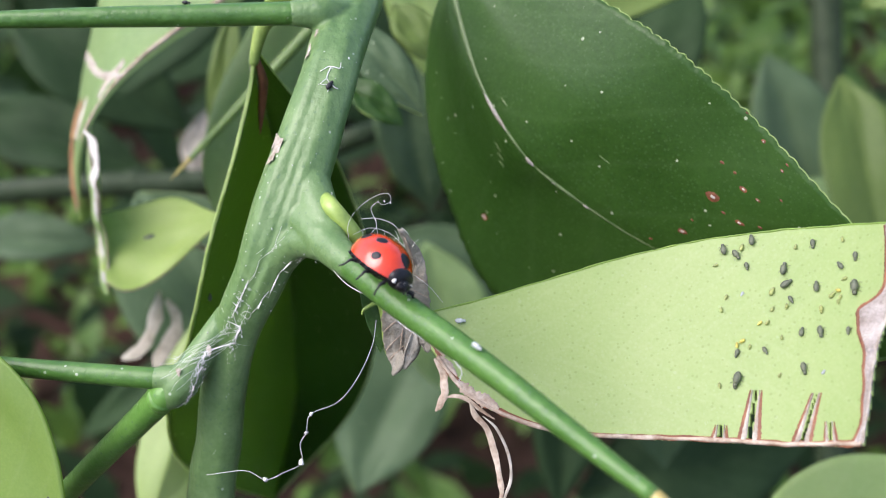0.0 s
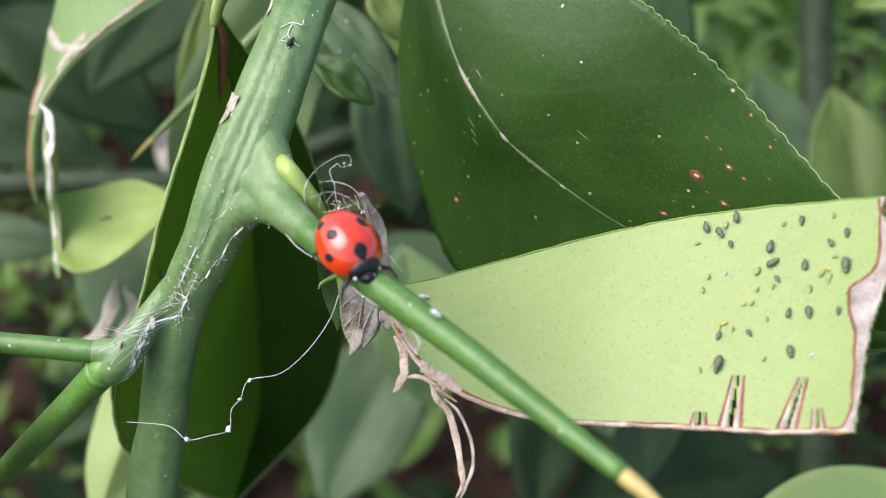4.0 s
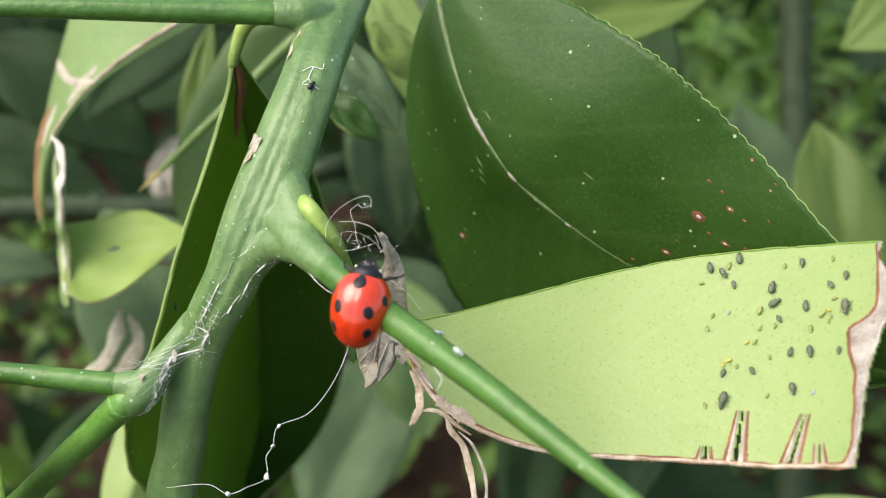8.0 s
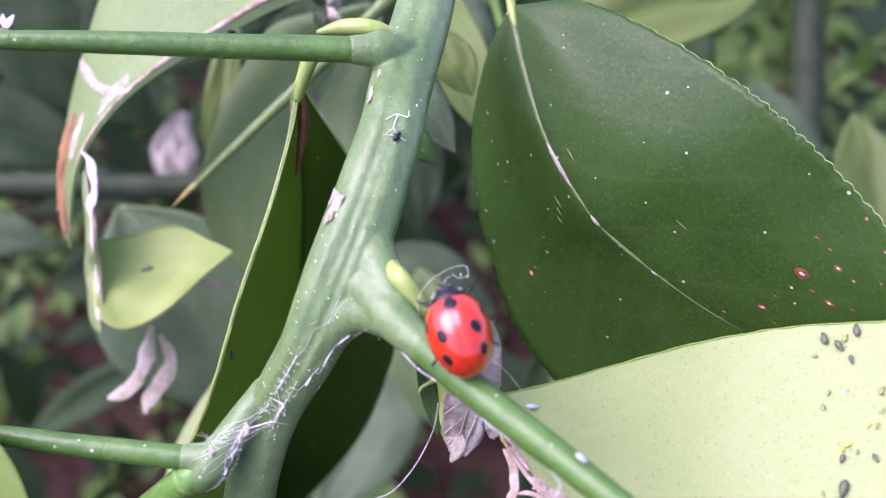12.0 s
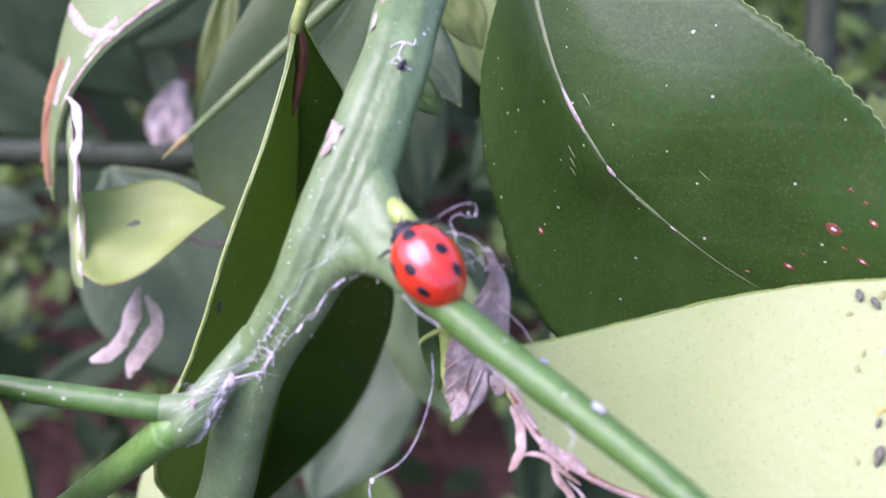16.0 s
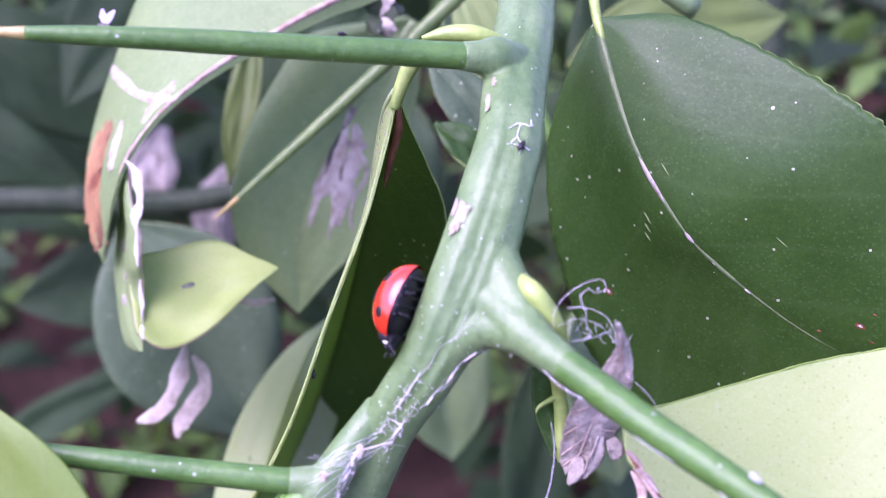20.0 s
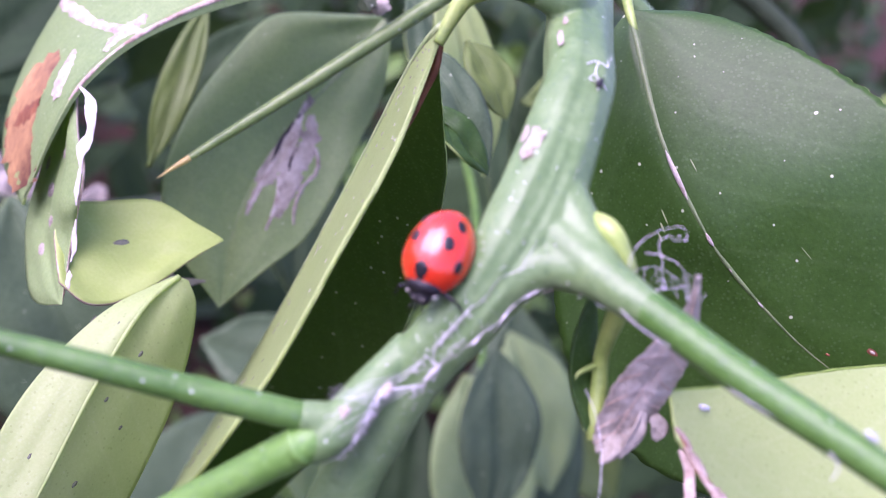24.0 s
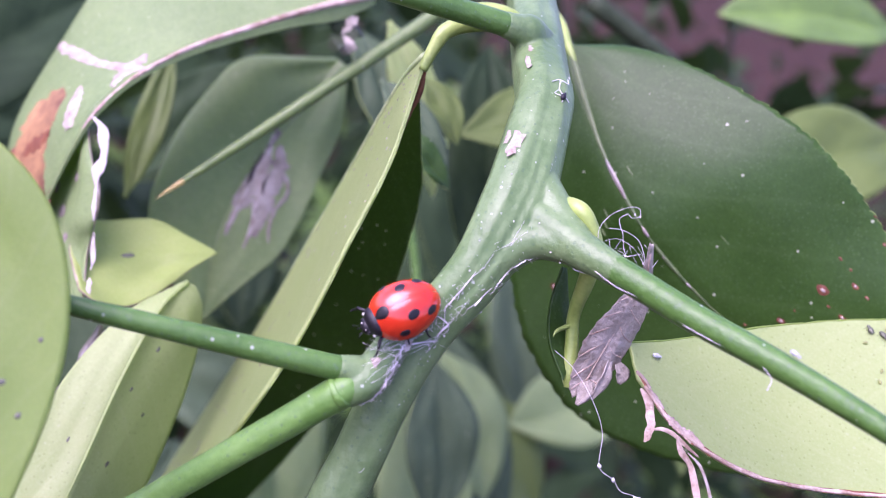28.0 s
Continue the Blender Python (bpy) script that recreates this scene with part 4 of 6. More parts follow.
blade_b = Blade([(-1.75, 15.0, 4.1), (-2.1, 15.0, 3.4), (-2.45, 15.0, 2.75), (-2.75, 15.0, 2.0), (-2.9, 15.05, 1.2), (-2.85, 15.1, 0.35)], [0.1, 0.55, 0.75, 0.85, 0.7, 0.0], [0.1, 0.95, 1.05, 1.0, 0.8, 0.0],
                normal=(-0.1, -0.98, 0.1), bow=(0.1, 0.12), fold=(5, 5), wave=0.08, seed=20.0)
leaf_b = leaf("citrus_leaf", blade_b, (LEAF_TOP_PALE, LEAF_UNDER), "dull green rounded citrus leaf with silvery mined trails", rib=0.04)
# The last two rows are black ribbons that paint the dark of eaten-through gaps.
for k, (pts, w, mat, lift, label) in enumerate([
        ([(-2.4, 2.95), (-2.52, 2.65), (-2.6, 2.3), (-2.68, 2.0), (-2.72, 1.75)], 0.17, PAPER, 0.006, "silvery grey mined patch"),
        ([(-2.35, 2.7), (-2.3, 2.4), (-2.36, 2.1), (-2.44, 1.8), (-2.5, 1.45)], 0.1, PAPER, 0.007, "silvery grey mined patch"),
        ([(-2.44, 2.85), (-2.48, 2.6), (-2.5, 2.35), (-2.5, 2.1), (-2.52, 1.8)], 0.06, SCAR, 0.016, "whitish leaf-miner trail"),
        ([(-2.62, 2.2), (-2.7, 1.95), (-2.78, 1.6), (-2.8, 1.42)], 0.04, SCAR, 0.016, "whitish leaf-miner trail"),
        ([(-2.3, 2.45), (-2.18, 2.25), (-2.16, 2.05), (-2.26, 1.85), (-2.3, 1.6), (-2.28, 1.4)], 0.022, SCAR, 0.016, "whitish leaf-miner trail"),
        ([(-2.56, 1.95), (-2.54, 1.6), (-2.55, 1.3)], 0.03, SCAR, 0.016, "whitish leaf-miner trail"),
        ([(-2.47, 2.75), (-2.57, 2.45), (-2.64, 2.2), (-2.68, 2.02)], 0.035, BLACK, 0.022, "black ribbon painted for the dark gap eaten through the leaf"),
        ([(-2.44, 2.3), (-2.47, 2.1), (-2.46, 1.95)], 0.02, BLACK, 0.022, "black ribbon painted for the dark gap eaten through the leaf")]):
    path = [(*at_xz(blade_b, x, z), w * (0.4 if i in (0, len(pts) - 1) else 1.0)) for i, (x, z) in enumerate(pts)]
    part("mined_trail" if k < 6 else "dark_slit", ribbon(blade_b, path, 1, lift, 50.0 + k, 0.55), [mat], leaf_b, label)

blade_w = Blade([(-3.38, 12.90, 0.31), (-3.62, 12.70, -0.07), (-3.86, 12.50, -0.88), (-4.03, 12.40, -1.66), (-4.18, 12.30, -2.28), (-4.34, 12.30, -2.88)], [1] * 6, [1] * 6,
                normal=(-0.1, 0.95, -0.2), wave=0.04, seed=22.0, groove=0.0,
                ml=[(-3.44, 12.95, 0.29), (-3.95, 12.75, -0.19), (-4.35, 12.60, -0.90), (-4.55, 12.50, -1.65), (-4.61, 12.40, -2.29), (-4.52, 12.40, -2.91)],
                mr=[(-3.29, 12.95, 0.30), (-3.16, 13.00, 0.05), (-3.13, 13.10, -0.55), (-3.25, 13.10, -1.33), (-3.49, 13.00, -2.13), (-4.00, 12.50, -2.86)])
leaf_w = leaf("citrus_leaf", blade_w, (LEAF_TOP, LEAF_UNDER), "bright pale leaf underside with a lengthwise fold", rib=0.03, rib_side=-1, rib_mat=LEAF_UNDER)

for k, (u, v, s) in enumerate([(0.32, 0.35, 1.0), (0.42, 0.2, 0.8), (0.5, 0.5, 0.7), (0.55, -0.4, 0.9), (0.62, 0.3, 1.0), (0.24, -0.3, 0.6)]):
    part("dark_speck", blade_w.patch(u, v, 0.008 * s, 0.025 * s, -1, 0.004, k), [APHID], leaf_w, "small dark speck")

# long thorn behind, on a twig of its own
back_twig = thing("citrus_twig", (-0.4, 13.3, 5.2), "green citrus twig with one long straight thorn", "branch")
part("back_thorn", tube([(-0.4, 13.25, 5.0, 0.11), (-0.9, 13.3, 4.5, 0.1), (-1.6, 13.4, 3.72, 0.085), (-2.6, 13.53, 2.62, 0.07), (-3.4, 13.65, 1.76, 0.045), (-3.8, 13.71, 1.33, 0.004)], 50, 12, rough=0.04), [BARK_OLIVE], back_twig)
part("thorn_tip", tube([(-3.56, 13.675, 1.59, 0.036), (-3.7, 13.69, 1.44, 0.023), (-3.82, 13.715, 1.31, 0.002)], 12, 10), [THORN_TIP], back_twig, "brownish orange thorn tip")
part("twig", tube([(1.4, 13.6, 4.2, 0.12), (0.3, 13.4, 4.7, 0.13), (-0.4, 13.25, 5.0, 0.13), (-1.5, 13.2, 5.6, 0.13)], 30, 12), [STEM], back_twig)


# ---- the papery husk under the spine ----
def husk():
    ob = thing("dry_husk", (-0.4, 9.0, 0.5), "grey papery dead leaf piece stuck to the branch", "dead leaf")
    main = Blade([(-0.41, 8.76, 0.55), (-0.31, 8.95, 0.37), (-0.33, 9.08, 0.13), (-0.38, 9.3, -0.13), (-0.41, 9.52, -0.42), (-0.48, 9.6, -0.59)], [1] * 6, [1] * 6, normal=(-0.5, -0.82, 0.25), bow=(0.14, 0.16), wave=0.07, seed=31.0, thick=0.012, teeth=0.03,
                 ml=[(-0.43, 8.75, 0.56), (-0.37, 8.95, 0.37), (-0.48, 9.1, 0.12), (-0.59, 9.33, -0.15), (-0.57, 9.58, -0.48), (-0.51, 9.62, -0.62)],
                 mr=[(-0.39, 8.76, 0.56), (-0.25, 8.98, 0.38), (-0.19, 9.08, 0.15), (-0.18, 9.32, -0.12), (-0.24, 9.48, -0.36), (-0.43, 9.58, -0.6)])
    part("husk_sheet", main.mesh(60, 18), [PAPER, PAPER, PAPER], ob)
    veins = [[(0.06, 0.0), (0.3, 0.06), (0.6, -0.04), (0.95, 0.0)]]
    for u in (0.3, 0.4, 0.5, 0.6, 0.7, 0.8):
        veins += [[(u, 0.0), (u + 0.05, -0.45), (u + 0.09, -0.93)], [(u + 0.03, 0.0), (u + 0.07, 0.5), (u + 0.1, 0.93)]]
    for pts in veins:
        part("husk_vein", tube([(*main.at(u, v, -0.002, 1)[0], 0.0065) for u, v in pts], 14, 6, rough=0.3), [DRY], ob)
    for k, (a, b) in enumerate((((-0.3, 9.42, -0.28), (-0.4, 9.5, -0.62)), ((-0.24, 9.4, -0.3), (-0.2, 9.42, -0.46)), ((-0.45, 9.55, -0.45), (-0.5, 9.55, -0.68)))):
        fold = Blade([a, [(x + y) / 2 + d for x, y, d in zip(a, b, (0.02, -0.03, 0.0))], b], [0.03, 0.07, 0.015], [0.03, 0.06, 0.015], normal=(0.5 - 0.5 * k, -0.8, 0.2), bow=(0.4, -0.3), wave=0.1, seed=33.0 + k, thick=0.012)
        part("husk_fold", fold.mesh(16, 6), [PAPER, DRY, PAPER], ob, "crumpled brown fold")
    wing = Blade([(-0.78, 9.5, 0.42), (-0.78, 9.6, 0.1), (-0.72, 9.65, -0.2), (-0.62, 9.6, -0.5)], [0.02, 0.16, 0.2, 0.0], [0.02, 0.05, 0.05, 0.0], normal=(0.3, -0.95, 0.0), bow=(0.1, 0), seed=35.0)
    part("stalk_wing", wing.mesh(20, 8), [LEAF_TOP, LEAF_TOP, LEAF_TOP], ob, "narrow dark green wing of the leaf stalk")


husk()
tatter = thing("dry_tatter", (-0.05, 9.2, -0.7), "curled brown and white dry tatter hanging from the torn leaf", "dead leaf")
strip("torn_tip", [(-0.12, 9.2, -0.5), (-0.04, 9.18, -0.62), (-0.02, 9.16, -0.76), (-0.05, 9.14, -0.86), (-0.09, 9.12, -0.93)], 0.034, DRY, tatter, "curled tan tip of torn leaf", 80.0)
strip("torn_edge", [(-0.02, 9.15, -0.82), (0.08, 9.14, -0.8), (0.18, 9.12, -0.83), (0.28, 9.1, -0.9), (0.4, 9.09, -0.97)], 0.016, DRY, tatter, "curled tan edge of torn leaf", 81.0)
strip("shred", [(0.19, 9.1, -0.84), (0.24, 9.1, -0.95), (0.34, 9.1, -1.06), (0.41, 9.1, -1.24), (0.45, 9.1, -1.42), (0.48, 9.1, -1.58), (0.44, 9.1, -1.7)], 0.026, DRY, tatter, "hanging brown shred", 82.0)
strip("shred", [(0.3, 9.1, -0.95), (0.42, 9.08, -1.05), (0.52, 9.08, -1.24), (0.55, 9.08, -1.44), (0.51, 9.08, -1.6), (0.46, 9.08, -1.72)], 0.012, SCAR, tatter, "thin whitish shred", 83.0)


# ---- silk ----
def strand(pts, r, parent, name="strand", n=None):
    return part(name, tube([(*p, r) for p in pts], n or 6 * len(pts), 5), [SILK], parent)


def silk_line(pts, r, parent, gaps=()):
    """A thread laid along the stem's skin, with breaks."""
    p = spline(pts, 26)
    on = [on_stem(q, 0.004 + 0.006 * abs(noise.noise(Vector(q * 5))))[0] for q in p]
    on = [(on[max(i - 1, 0)] + on[i] + on[min(i + 1, 25)]) / 3 for i in range(26)]
    cut = [0, *gaps, 25]
    for a, b in zip(cut, cut[1:]):
        strand(on[a : b], r * (0.6 + 0.6 * (a % 3) / 2), parent, n=3 * (b - a))


rng = random.Random(7)
web = thing("silk_web", (-2.0, 9.2, -0.4), "fine white silk threads and fluff over the stem", "web")
# lines along the grooves of the stem
CROTCH = [(-0.76, 8.75, 0.18), (-0.99, 8.88, 0.31), (-1.22, 9.02, 0.35), (-1.36, 9.08, 0.26), (-1.46, 9.1, 0.1), (-1.59, 9.15, -0.09), (-1.71, 9.2, -0.26)]
GROOVE = [(-1.39, 8.97, 0.57), (-1.5, 8.97, 0.38), (-1.63, 8.98, 0.19), (-1.77, 9.02, -0.09), (-1.84, 9.06, -0.25), (-1.94, 9.12, -0.5), (-2.01, 9.2, -0.69), (-2.09, 9.3, -0.89), (-2.15, 9.5, -1.16)]
silk_line(CROTCH, 0.002, web, (7, 12, 19))
silk_line(GROOVE[:6], 0.0017, web, (9, 17))
silk_line([(-1.4, 8.95, 0.5), (-1.55, 8.98, 0.3), (-1.72, 9.02, 0.05), (-1.88, 9.1, -0.18)], 0.0014, web, (9, 17))


def wisps(line, count, spread, lengths, r, seed, turn=0.5):
    """Short fine threads laid at random round a line on the stem, in one mesh."""
    q = random.Random(seed)
    base, out = spline(line, 60), []
    for _ in range(count):
        p0, up, along = on_stem(base[q.randrange(60)] + np.array([q.gauss(0, spread), 0, q.gauss(0, spread)]), q.uniform(0.004, 0.02))
        side = np.cross(up, along)
        a = q.gauss(0, turn)
        way = (along * math.cos(a) + side * math.sin(a)) * q.uniform(*lengths)
        p2 = on_stem(p0 + way, q.uniform(0.004, 0.03))[0]
        p1 = (p0 + p2) / 2 + up * q.uniform(0.0, 0.02) + side * q.gauss(0, 0.012)
        out.append(tube([(*p, r * q.uniform(0.5, 1.3)) for p in (p0, p1, p2)], 8, 4))
    return joined(*out)[:2]


for k, (a, b, w) in enumerate([(2.6, 3.3, 0.005), (3.5, 4.1, 0.009), (4.5, 5.0, 0.01), (5.1, 5.9, 0.013), (6.0, 6.5, 0.009), (6.9, 7.2, 0.009)]):
    line = spline(GROOVE, 161)
    strip("silk_band", [tuple(on_stem(line[int(20 * (a + (b - a) * f))], 0.012)[0]) for f in np.linspace(0, 1, 6)], 0.55 * w, SILK, web, "matted white silk", 120.0 + k)
for k, (a, b, w) in enumerate([(0.6, 1.1, 0.005), (1.7, 2.3, 0.006), (2.8, 3.4, 0.005), (4.0, 4.4, 0.007), (5.0, 5.4, 0.006)]):
    line = spline(CROTCH, 121)
    strip("silk_band", [tuple(on_stem(line[int(20 * (a + (b - a) * f))], 0.012)[0]) for f in np.linspace(0, 1, 5)], 0.6 * w, SILK, web, "matted white silk", 130.0 + k)
for data in (wisps(GROOVE[3:9], 130, 0.022, (0.015, 0.06), 0.0009, 66, 1.3), wisps(GROOVE[3:8], 60, 0.014, (0.02, 0.07), 0.0012, 61), wisps([(-1.84, 9.05, -0.45), (-2.0, 9.15, -0.62), (-2.15, 9.25, -0.72)], 26, 0.05, (0.05, 0.12), 0.0008, 62, 1.2),
             wisps(CROTCH, 26, 0.008, (0.02, 0.05), 0.0012, 63), wisps(GROOVE[6:] + [(-2.2, 9.9, -1.6)], 16, 0.04, (0.04, 0.1), 0.0008, 64, 1.0), wisps(GROOVE[:4], 12, 0.03, (0.02, 0.05), 0.0009, 65)):
    part("silk_wisp", data, [SILK], web, "fine tangled silk threads")["kind"] = "stuff"
strand([on_stem(p, 0.01)[0] for p in [(-1.18, 9.22, 1.98), (-1.12, 9.26, 1.96), (-1.12, 9.22, 1.86), (-1.06, 9.22, 1.8), (-0.98, 9.24, 1.79)]], 0.004, web)
strand([on_stem(p, 0.01)[0] for p in [(-1.12, 9.26, 1.96), (-1.06, 9.28, 2.0), (-1.02, 9.28, 1.98), (-1.03, 9.28, 2.06)]], 0.0035, web)
strand([on_stem(p, 0.01)[0] for p in [(-1.12, 9.22, 1.86), (-1.16, 9.22, 1.83), (-1.1, 9.22, 1.76), (-1.13, 9.22, 1.7)]], 0.003, web)
for k in range(13):
    a = on_stem((-1.95 + rng.gauss(0, 0.03), 9.2, -0.55 + rng.gauss(0, 0.12)), 0.02)[0]
    b = np.array((-2.35 + rng.gauss(0, 0.06), 9.28 + rng.gauss(0, 0.03), -0.68 + rng.gauss(0, 0.1)))
    m = (a + b) / 2 + np.array([rng.gauss(0, 0.04), -0.05, rng.gauss(-0.03, 0.04)])
    strand([a, m, b], 0.0009, web, n=12)
# specks of wax and cast skins along the branch
def crumb(p, r, seed):
    q = random.Random(seed)
    bm = bmesh.new()
    bmesh.ops.create_icosphere(bm, subdivisions=1, radius=1)
    flat = np.array([q.uniform(0.4, 1.3), q.uniform(0.4, 1.0), q.uniform(0.4, 1.5)])
    v = [np.array(p) + np.array(w.co) * flat * r * q.uniform(0.5, 1.4) for w in bm.verts]
    f = [tuple(w.index for w in fc.verts) for fc in bm.faces]
    bm.free()
    return [v, f]


specks = []
for k in range(240):
    i = int((0.06 + 0.66 * rng.random()) * 259)
    a = STEM_AXIS[i, :3] + np.array([rng.gauss(0, 0.3), -0.4, rng.gauss(0, 0.15)])
    if k < 130:
        a = np.array(rng.choice([(-1.15, 8.95, 0.42), (-1.6, 9.1, 0.0), (-1.9, 9.2, -0.3), (-1.1, 8.95, 0.75)])) + np.array([rng.gauss(0, 0.15), 0, rng.gauss(0, 0.15)])
    p, out, along = on_stem(a, -0.002)
    p = p + along * rng.gauss(0, 0.03) + np.cross(out, along) * rng.gauss(0, 0.02)
    specks.append(crumb(p, 0.0022 + 0.007 * rng.random() ** 3, k))
part("wax_specks", joined(*specks), [WAX], web, "tiny white waxy specks")["kind"] = "stuff"
fluff = []
for k in range(150):
    s = rng.random()
    c = np.array((-1.86, 9.14, -0.36)) * (1 - s) + np.array((-2.04, 9.42, -0.98)) * s
    p = on_stem(c + np.array([rng.gauss(0, 0.03), 0, rng.gauss(0, 0.06)]), 0.01)[0]
    p = p + np.array([rng.gauss(0, 0.014), rng.uniform(-0.02, 0), rng.gauss(0, 0.014)])
    fluff.append(crumb(p, rng.uniform(0.0015, 0.0065), k + 900))
part("fluff", joined(*fluff), [DUST], web, "greyish silk fluff")["kind"] = "stuff"
tspecks = []
for k in range(60):
    s = rng.random()
    a = np.array((-0.95, 8.8, 0.36)) * (1 - s) + np.array((0.8, 7.5, -0.76)) * s
    th = rng.uniform(2.6, 6.0)
    r = 0.13 - 0.045 * s
    tspecks.append(crumb(a + np.array([0.55 * r * math.cos(th), -0.75 * r, r * math.sin(th) * 0.9]), rng.uniform(0.003, 0.01), k + 50))
part("wax_specks", joined(*tspecks), [WAX], web, "tiny white waxy specks")["kind"] = "stuff"
strand([(-1.0, 8.74, 0.28), (-0.8, 8.58, 0.1), (-0.55, 8.42, -0.02), (-0.3, 8.22, -0.2), (0.0, 8.0, -0.36)], 0.0025, web)
strand([(0.1, 7.92, -0.42), (0.16, 7.9, -0.5), (0.14, 7.92, -0.58)], 0.003, web)

# curled silk threads that stand out by the husk
tuft = thing("silk_tuft", (-0.75, 8.9, 0.4), "curled white silk threads beside the dry husk", "web")
strand([(-0.82, 8.84, 0.42), (-0.84, 8.84, 0.58), (-0.76, 8.84, 0.72), (-0.62, 8.82, 0.82), (-0.52, 8.82, 0.84), (-0.5, 8.82, 0.78), (-0.56, 8.83, 0.75), (-0.6, 8.83, 0.77)], 0.0015, tuft)
strand([(-0.74, 8.86, 0.63), (-0.62, 8.86, 0.64), (-0.48, 8.86, 0.6), (-0.4, 8.88, 0.5), (-0.38, 8.9, 0.42)], 0.0018, tuft)
strand([(-0.62, 8.86, 0.64), (-0.6, 8.86, 0.52), (-0.57, 8.86, 0.44)], 0.0014, tuft)
strand([(-0.7, 8.86, 0.4), (-0.58, 8.86, 0.43), (-0.48, 8.86, 0.47)], 0.0014, tuft)
strand([(-0.3, 8.85, 0.2), (-0.16, 8.85, 0.1), (-0.05, 8.85, -0.02)], 0.0014, tuft)
strand([(-0.62, 8.86, 0.62), (-0.66, 8.86, 0.72), (-0.6, 8.84, 0.78)], 0.0018, tuft)
for p in [(-0.55, 8.82, 0.78), (-0.5, 8.82, 0.77), (-0.4, 8.88, 0.42), (-0.58, 8.86, 0.44)]:
    part("silk_knot", crumb(p, 0.007, 5), [SILK], tuft)
for k in range(9):
    a = np.array((-0.72 + 0.05 * k, 8.86, 0.44 + 0.04 * math.sin(k * 2.1)))
    strand([a, a + np.array([0.03 * math.sin(k), 0, 0.05]), a + np.array([0.06 * math.sin(k * 1.7), 0.02, 0.08 + 0.03 * math.cos(k)])], 0.0011, tuft)
strand([(-0.8, 8.86, 0.5), (-0.66, 8.86, 0.56), (-0.5, 8.87, 0.52), (-0.36, 8.9, 0.4)], 0.0012, tuft)

# the loose thread with white knots that swings under the husk
loose = thing("silk_thread", (-0.66, 9.3, -0.45), "loose white silk thread with small knots, hanging from the husk", "web")
LOOSE = [(-0.63, 9.27, -0.2), (-0.66, 9.3, -0.42), (-0.78, 9.35, -0.7), (-0.95, 9.4, -0.92), (-1.19, 9.45, -1.04), (-1.22, 9.45, -1.2), (-1.27, 9.45, -1.3), (-1.25, 9.45, -1.46), (-1.4, 9.45, -1.55), (-1.56, 9.45, -1.62), (-1.75, 9.5, -1.56), (-2.1, 9.55, -1.62)]
strand(LOOSE, 0.0022, loose, n=90)
for k in (4, 5, 7, 9):
    part("silk_knot", crumb(LOOSE[k], 0.03, k + 3), [SILK], loose)


# ---- insects ----
def ball(c, a, n=14, m=10, squash=None):
    """An ellipsoid at c with half-axes a; squash(p) may bend it."""
    verts = []
    for i in range(m + 1):
        ph = math.pi * i / m
        for j in range(n):
            th = 2 * math.pi * j / n
            p = np.array([math.cos(ph), math.sin(ph) * math.cos(th), math.sin(ph) * math.sin(th)])
            if squash:
                p = squash(p)
            verts.append(np.array(c) + p * np.array(a))
    return [verts, grid_faces(m + 1, n, True)]


def placed(data, origin, x, z):
    x = np.array(x) / np.linalg.norm(x)
    z = np.array(z) - x * (np.array(z) @ x)
    z /= np.linalg.norm(z)
    y = np.cross(z, x)
    return [[np.array(origin) + x * v[0] + y * v[1] + z * v[2] for v in data[0]], *data[1:]]


def aphid(p, out, along, size, mat, label):
    ob = thing("aphid", p, label, "aphid", "aphids on the plant")
    put = lambda d: placed(d, p, along, out)
    part("abdomen", put(ball((-0.1 * size, 0, 0.32 * size), (0.62 * size, 0.38 * size, 0.34 * size), 10, 8)), [mat], ob)
    part("head", put(ball((0.58 * size, 0, 0.26 * size), (0.24 * size, 0.24 * size, 0.2 * size), 8, 6)), [mat], ob)
    for s in (-1, 1):
        for k, x in enumerate((0.35, 0.05, -0.3)):
            part("leg", put(tube([(x * size, 0.3 * s * size, 0.22 * size, 0.02 * size), (x * 1.25 * size, 0.45 * s * size, 0.26 * size, 0.018 * size), (x * 1.5 * size, 0.6 * s * size, 0.0, 0.012 * size)], 6, 5)), [mat], ob)
    return ob


KINDS = {"X": (0.082, APHID, "large dark grey-green aphid on the pale leaf"), "L": (0.066, APHID, "dark grey-green aphid on the pale leaf"), "M": (0.05, APHID, "small dark grey-green aphid on the pale leaf"),
         "S": (0.033, APHID_PALE, "tiny olive green aphid on the pale leaf"), "P": (0.048, APHID_PALE, "olive green aphid on the pale leaf"), "Y": (0.036, APHID_YELLOW, "tiny yellow aphid on the pale leaf"), "W": (0.03, APHID_WHITE, "tiny whitish cast skin on the pale leaf")}
for kind, spots in APHIDS.items():
    for u, v in spots:
        p, out, along = blade_l.at(u, v, 0.0, -1)
        a = rng.gauss(1.45, 0.45) + rng.choice((0, math.pi))
        size, tone, label = KINDS[kind]
        aphid(p, out, along * math.cos(a) + np.cross(out, along) * math.sin(a), size * rng.uniform(0.9, 1.1), tone, label)
p, out, along = on_stem((-1.1, 9.2, 1.78))
aphid(p, out, along * -0.9 + np.array([0.3, 0, 0]), 0.062, BLACK, "small blackish aphid on the green stem")
p, out, along = blade_l.at(0.105, -0.6, 0.0, -1)
aphid(p, out, along, 0.06, APHID_WHITE, "whitish aphid on the pale leaf")
aphid(np.array((-2.48, 9.58, 2.535)), np.array((0, -0.1, 1.0)), np.array((1.0, 0, 0)), 0.05, BLACK, "small blackish aphid on the upper thorn")
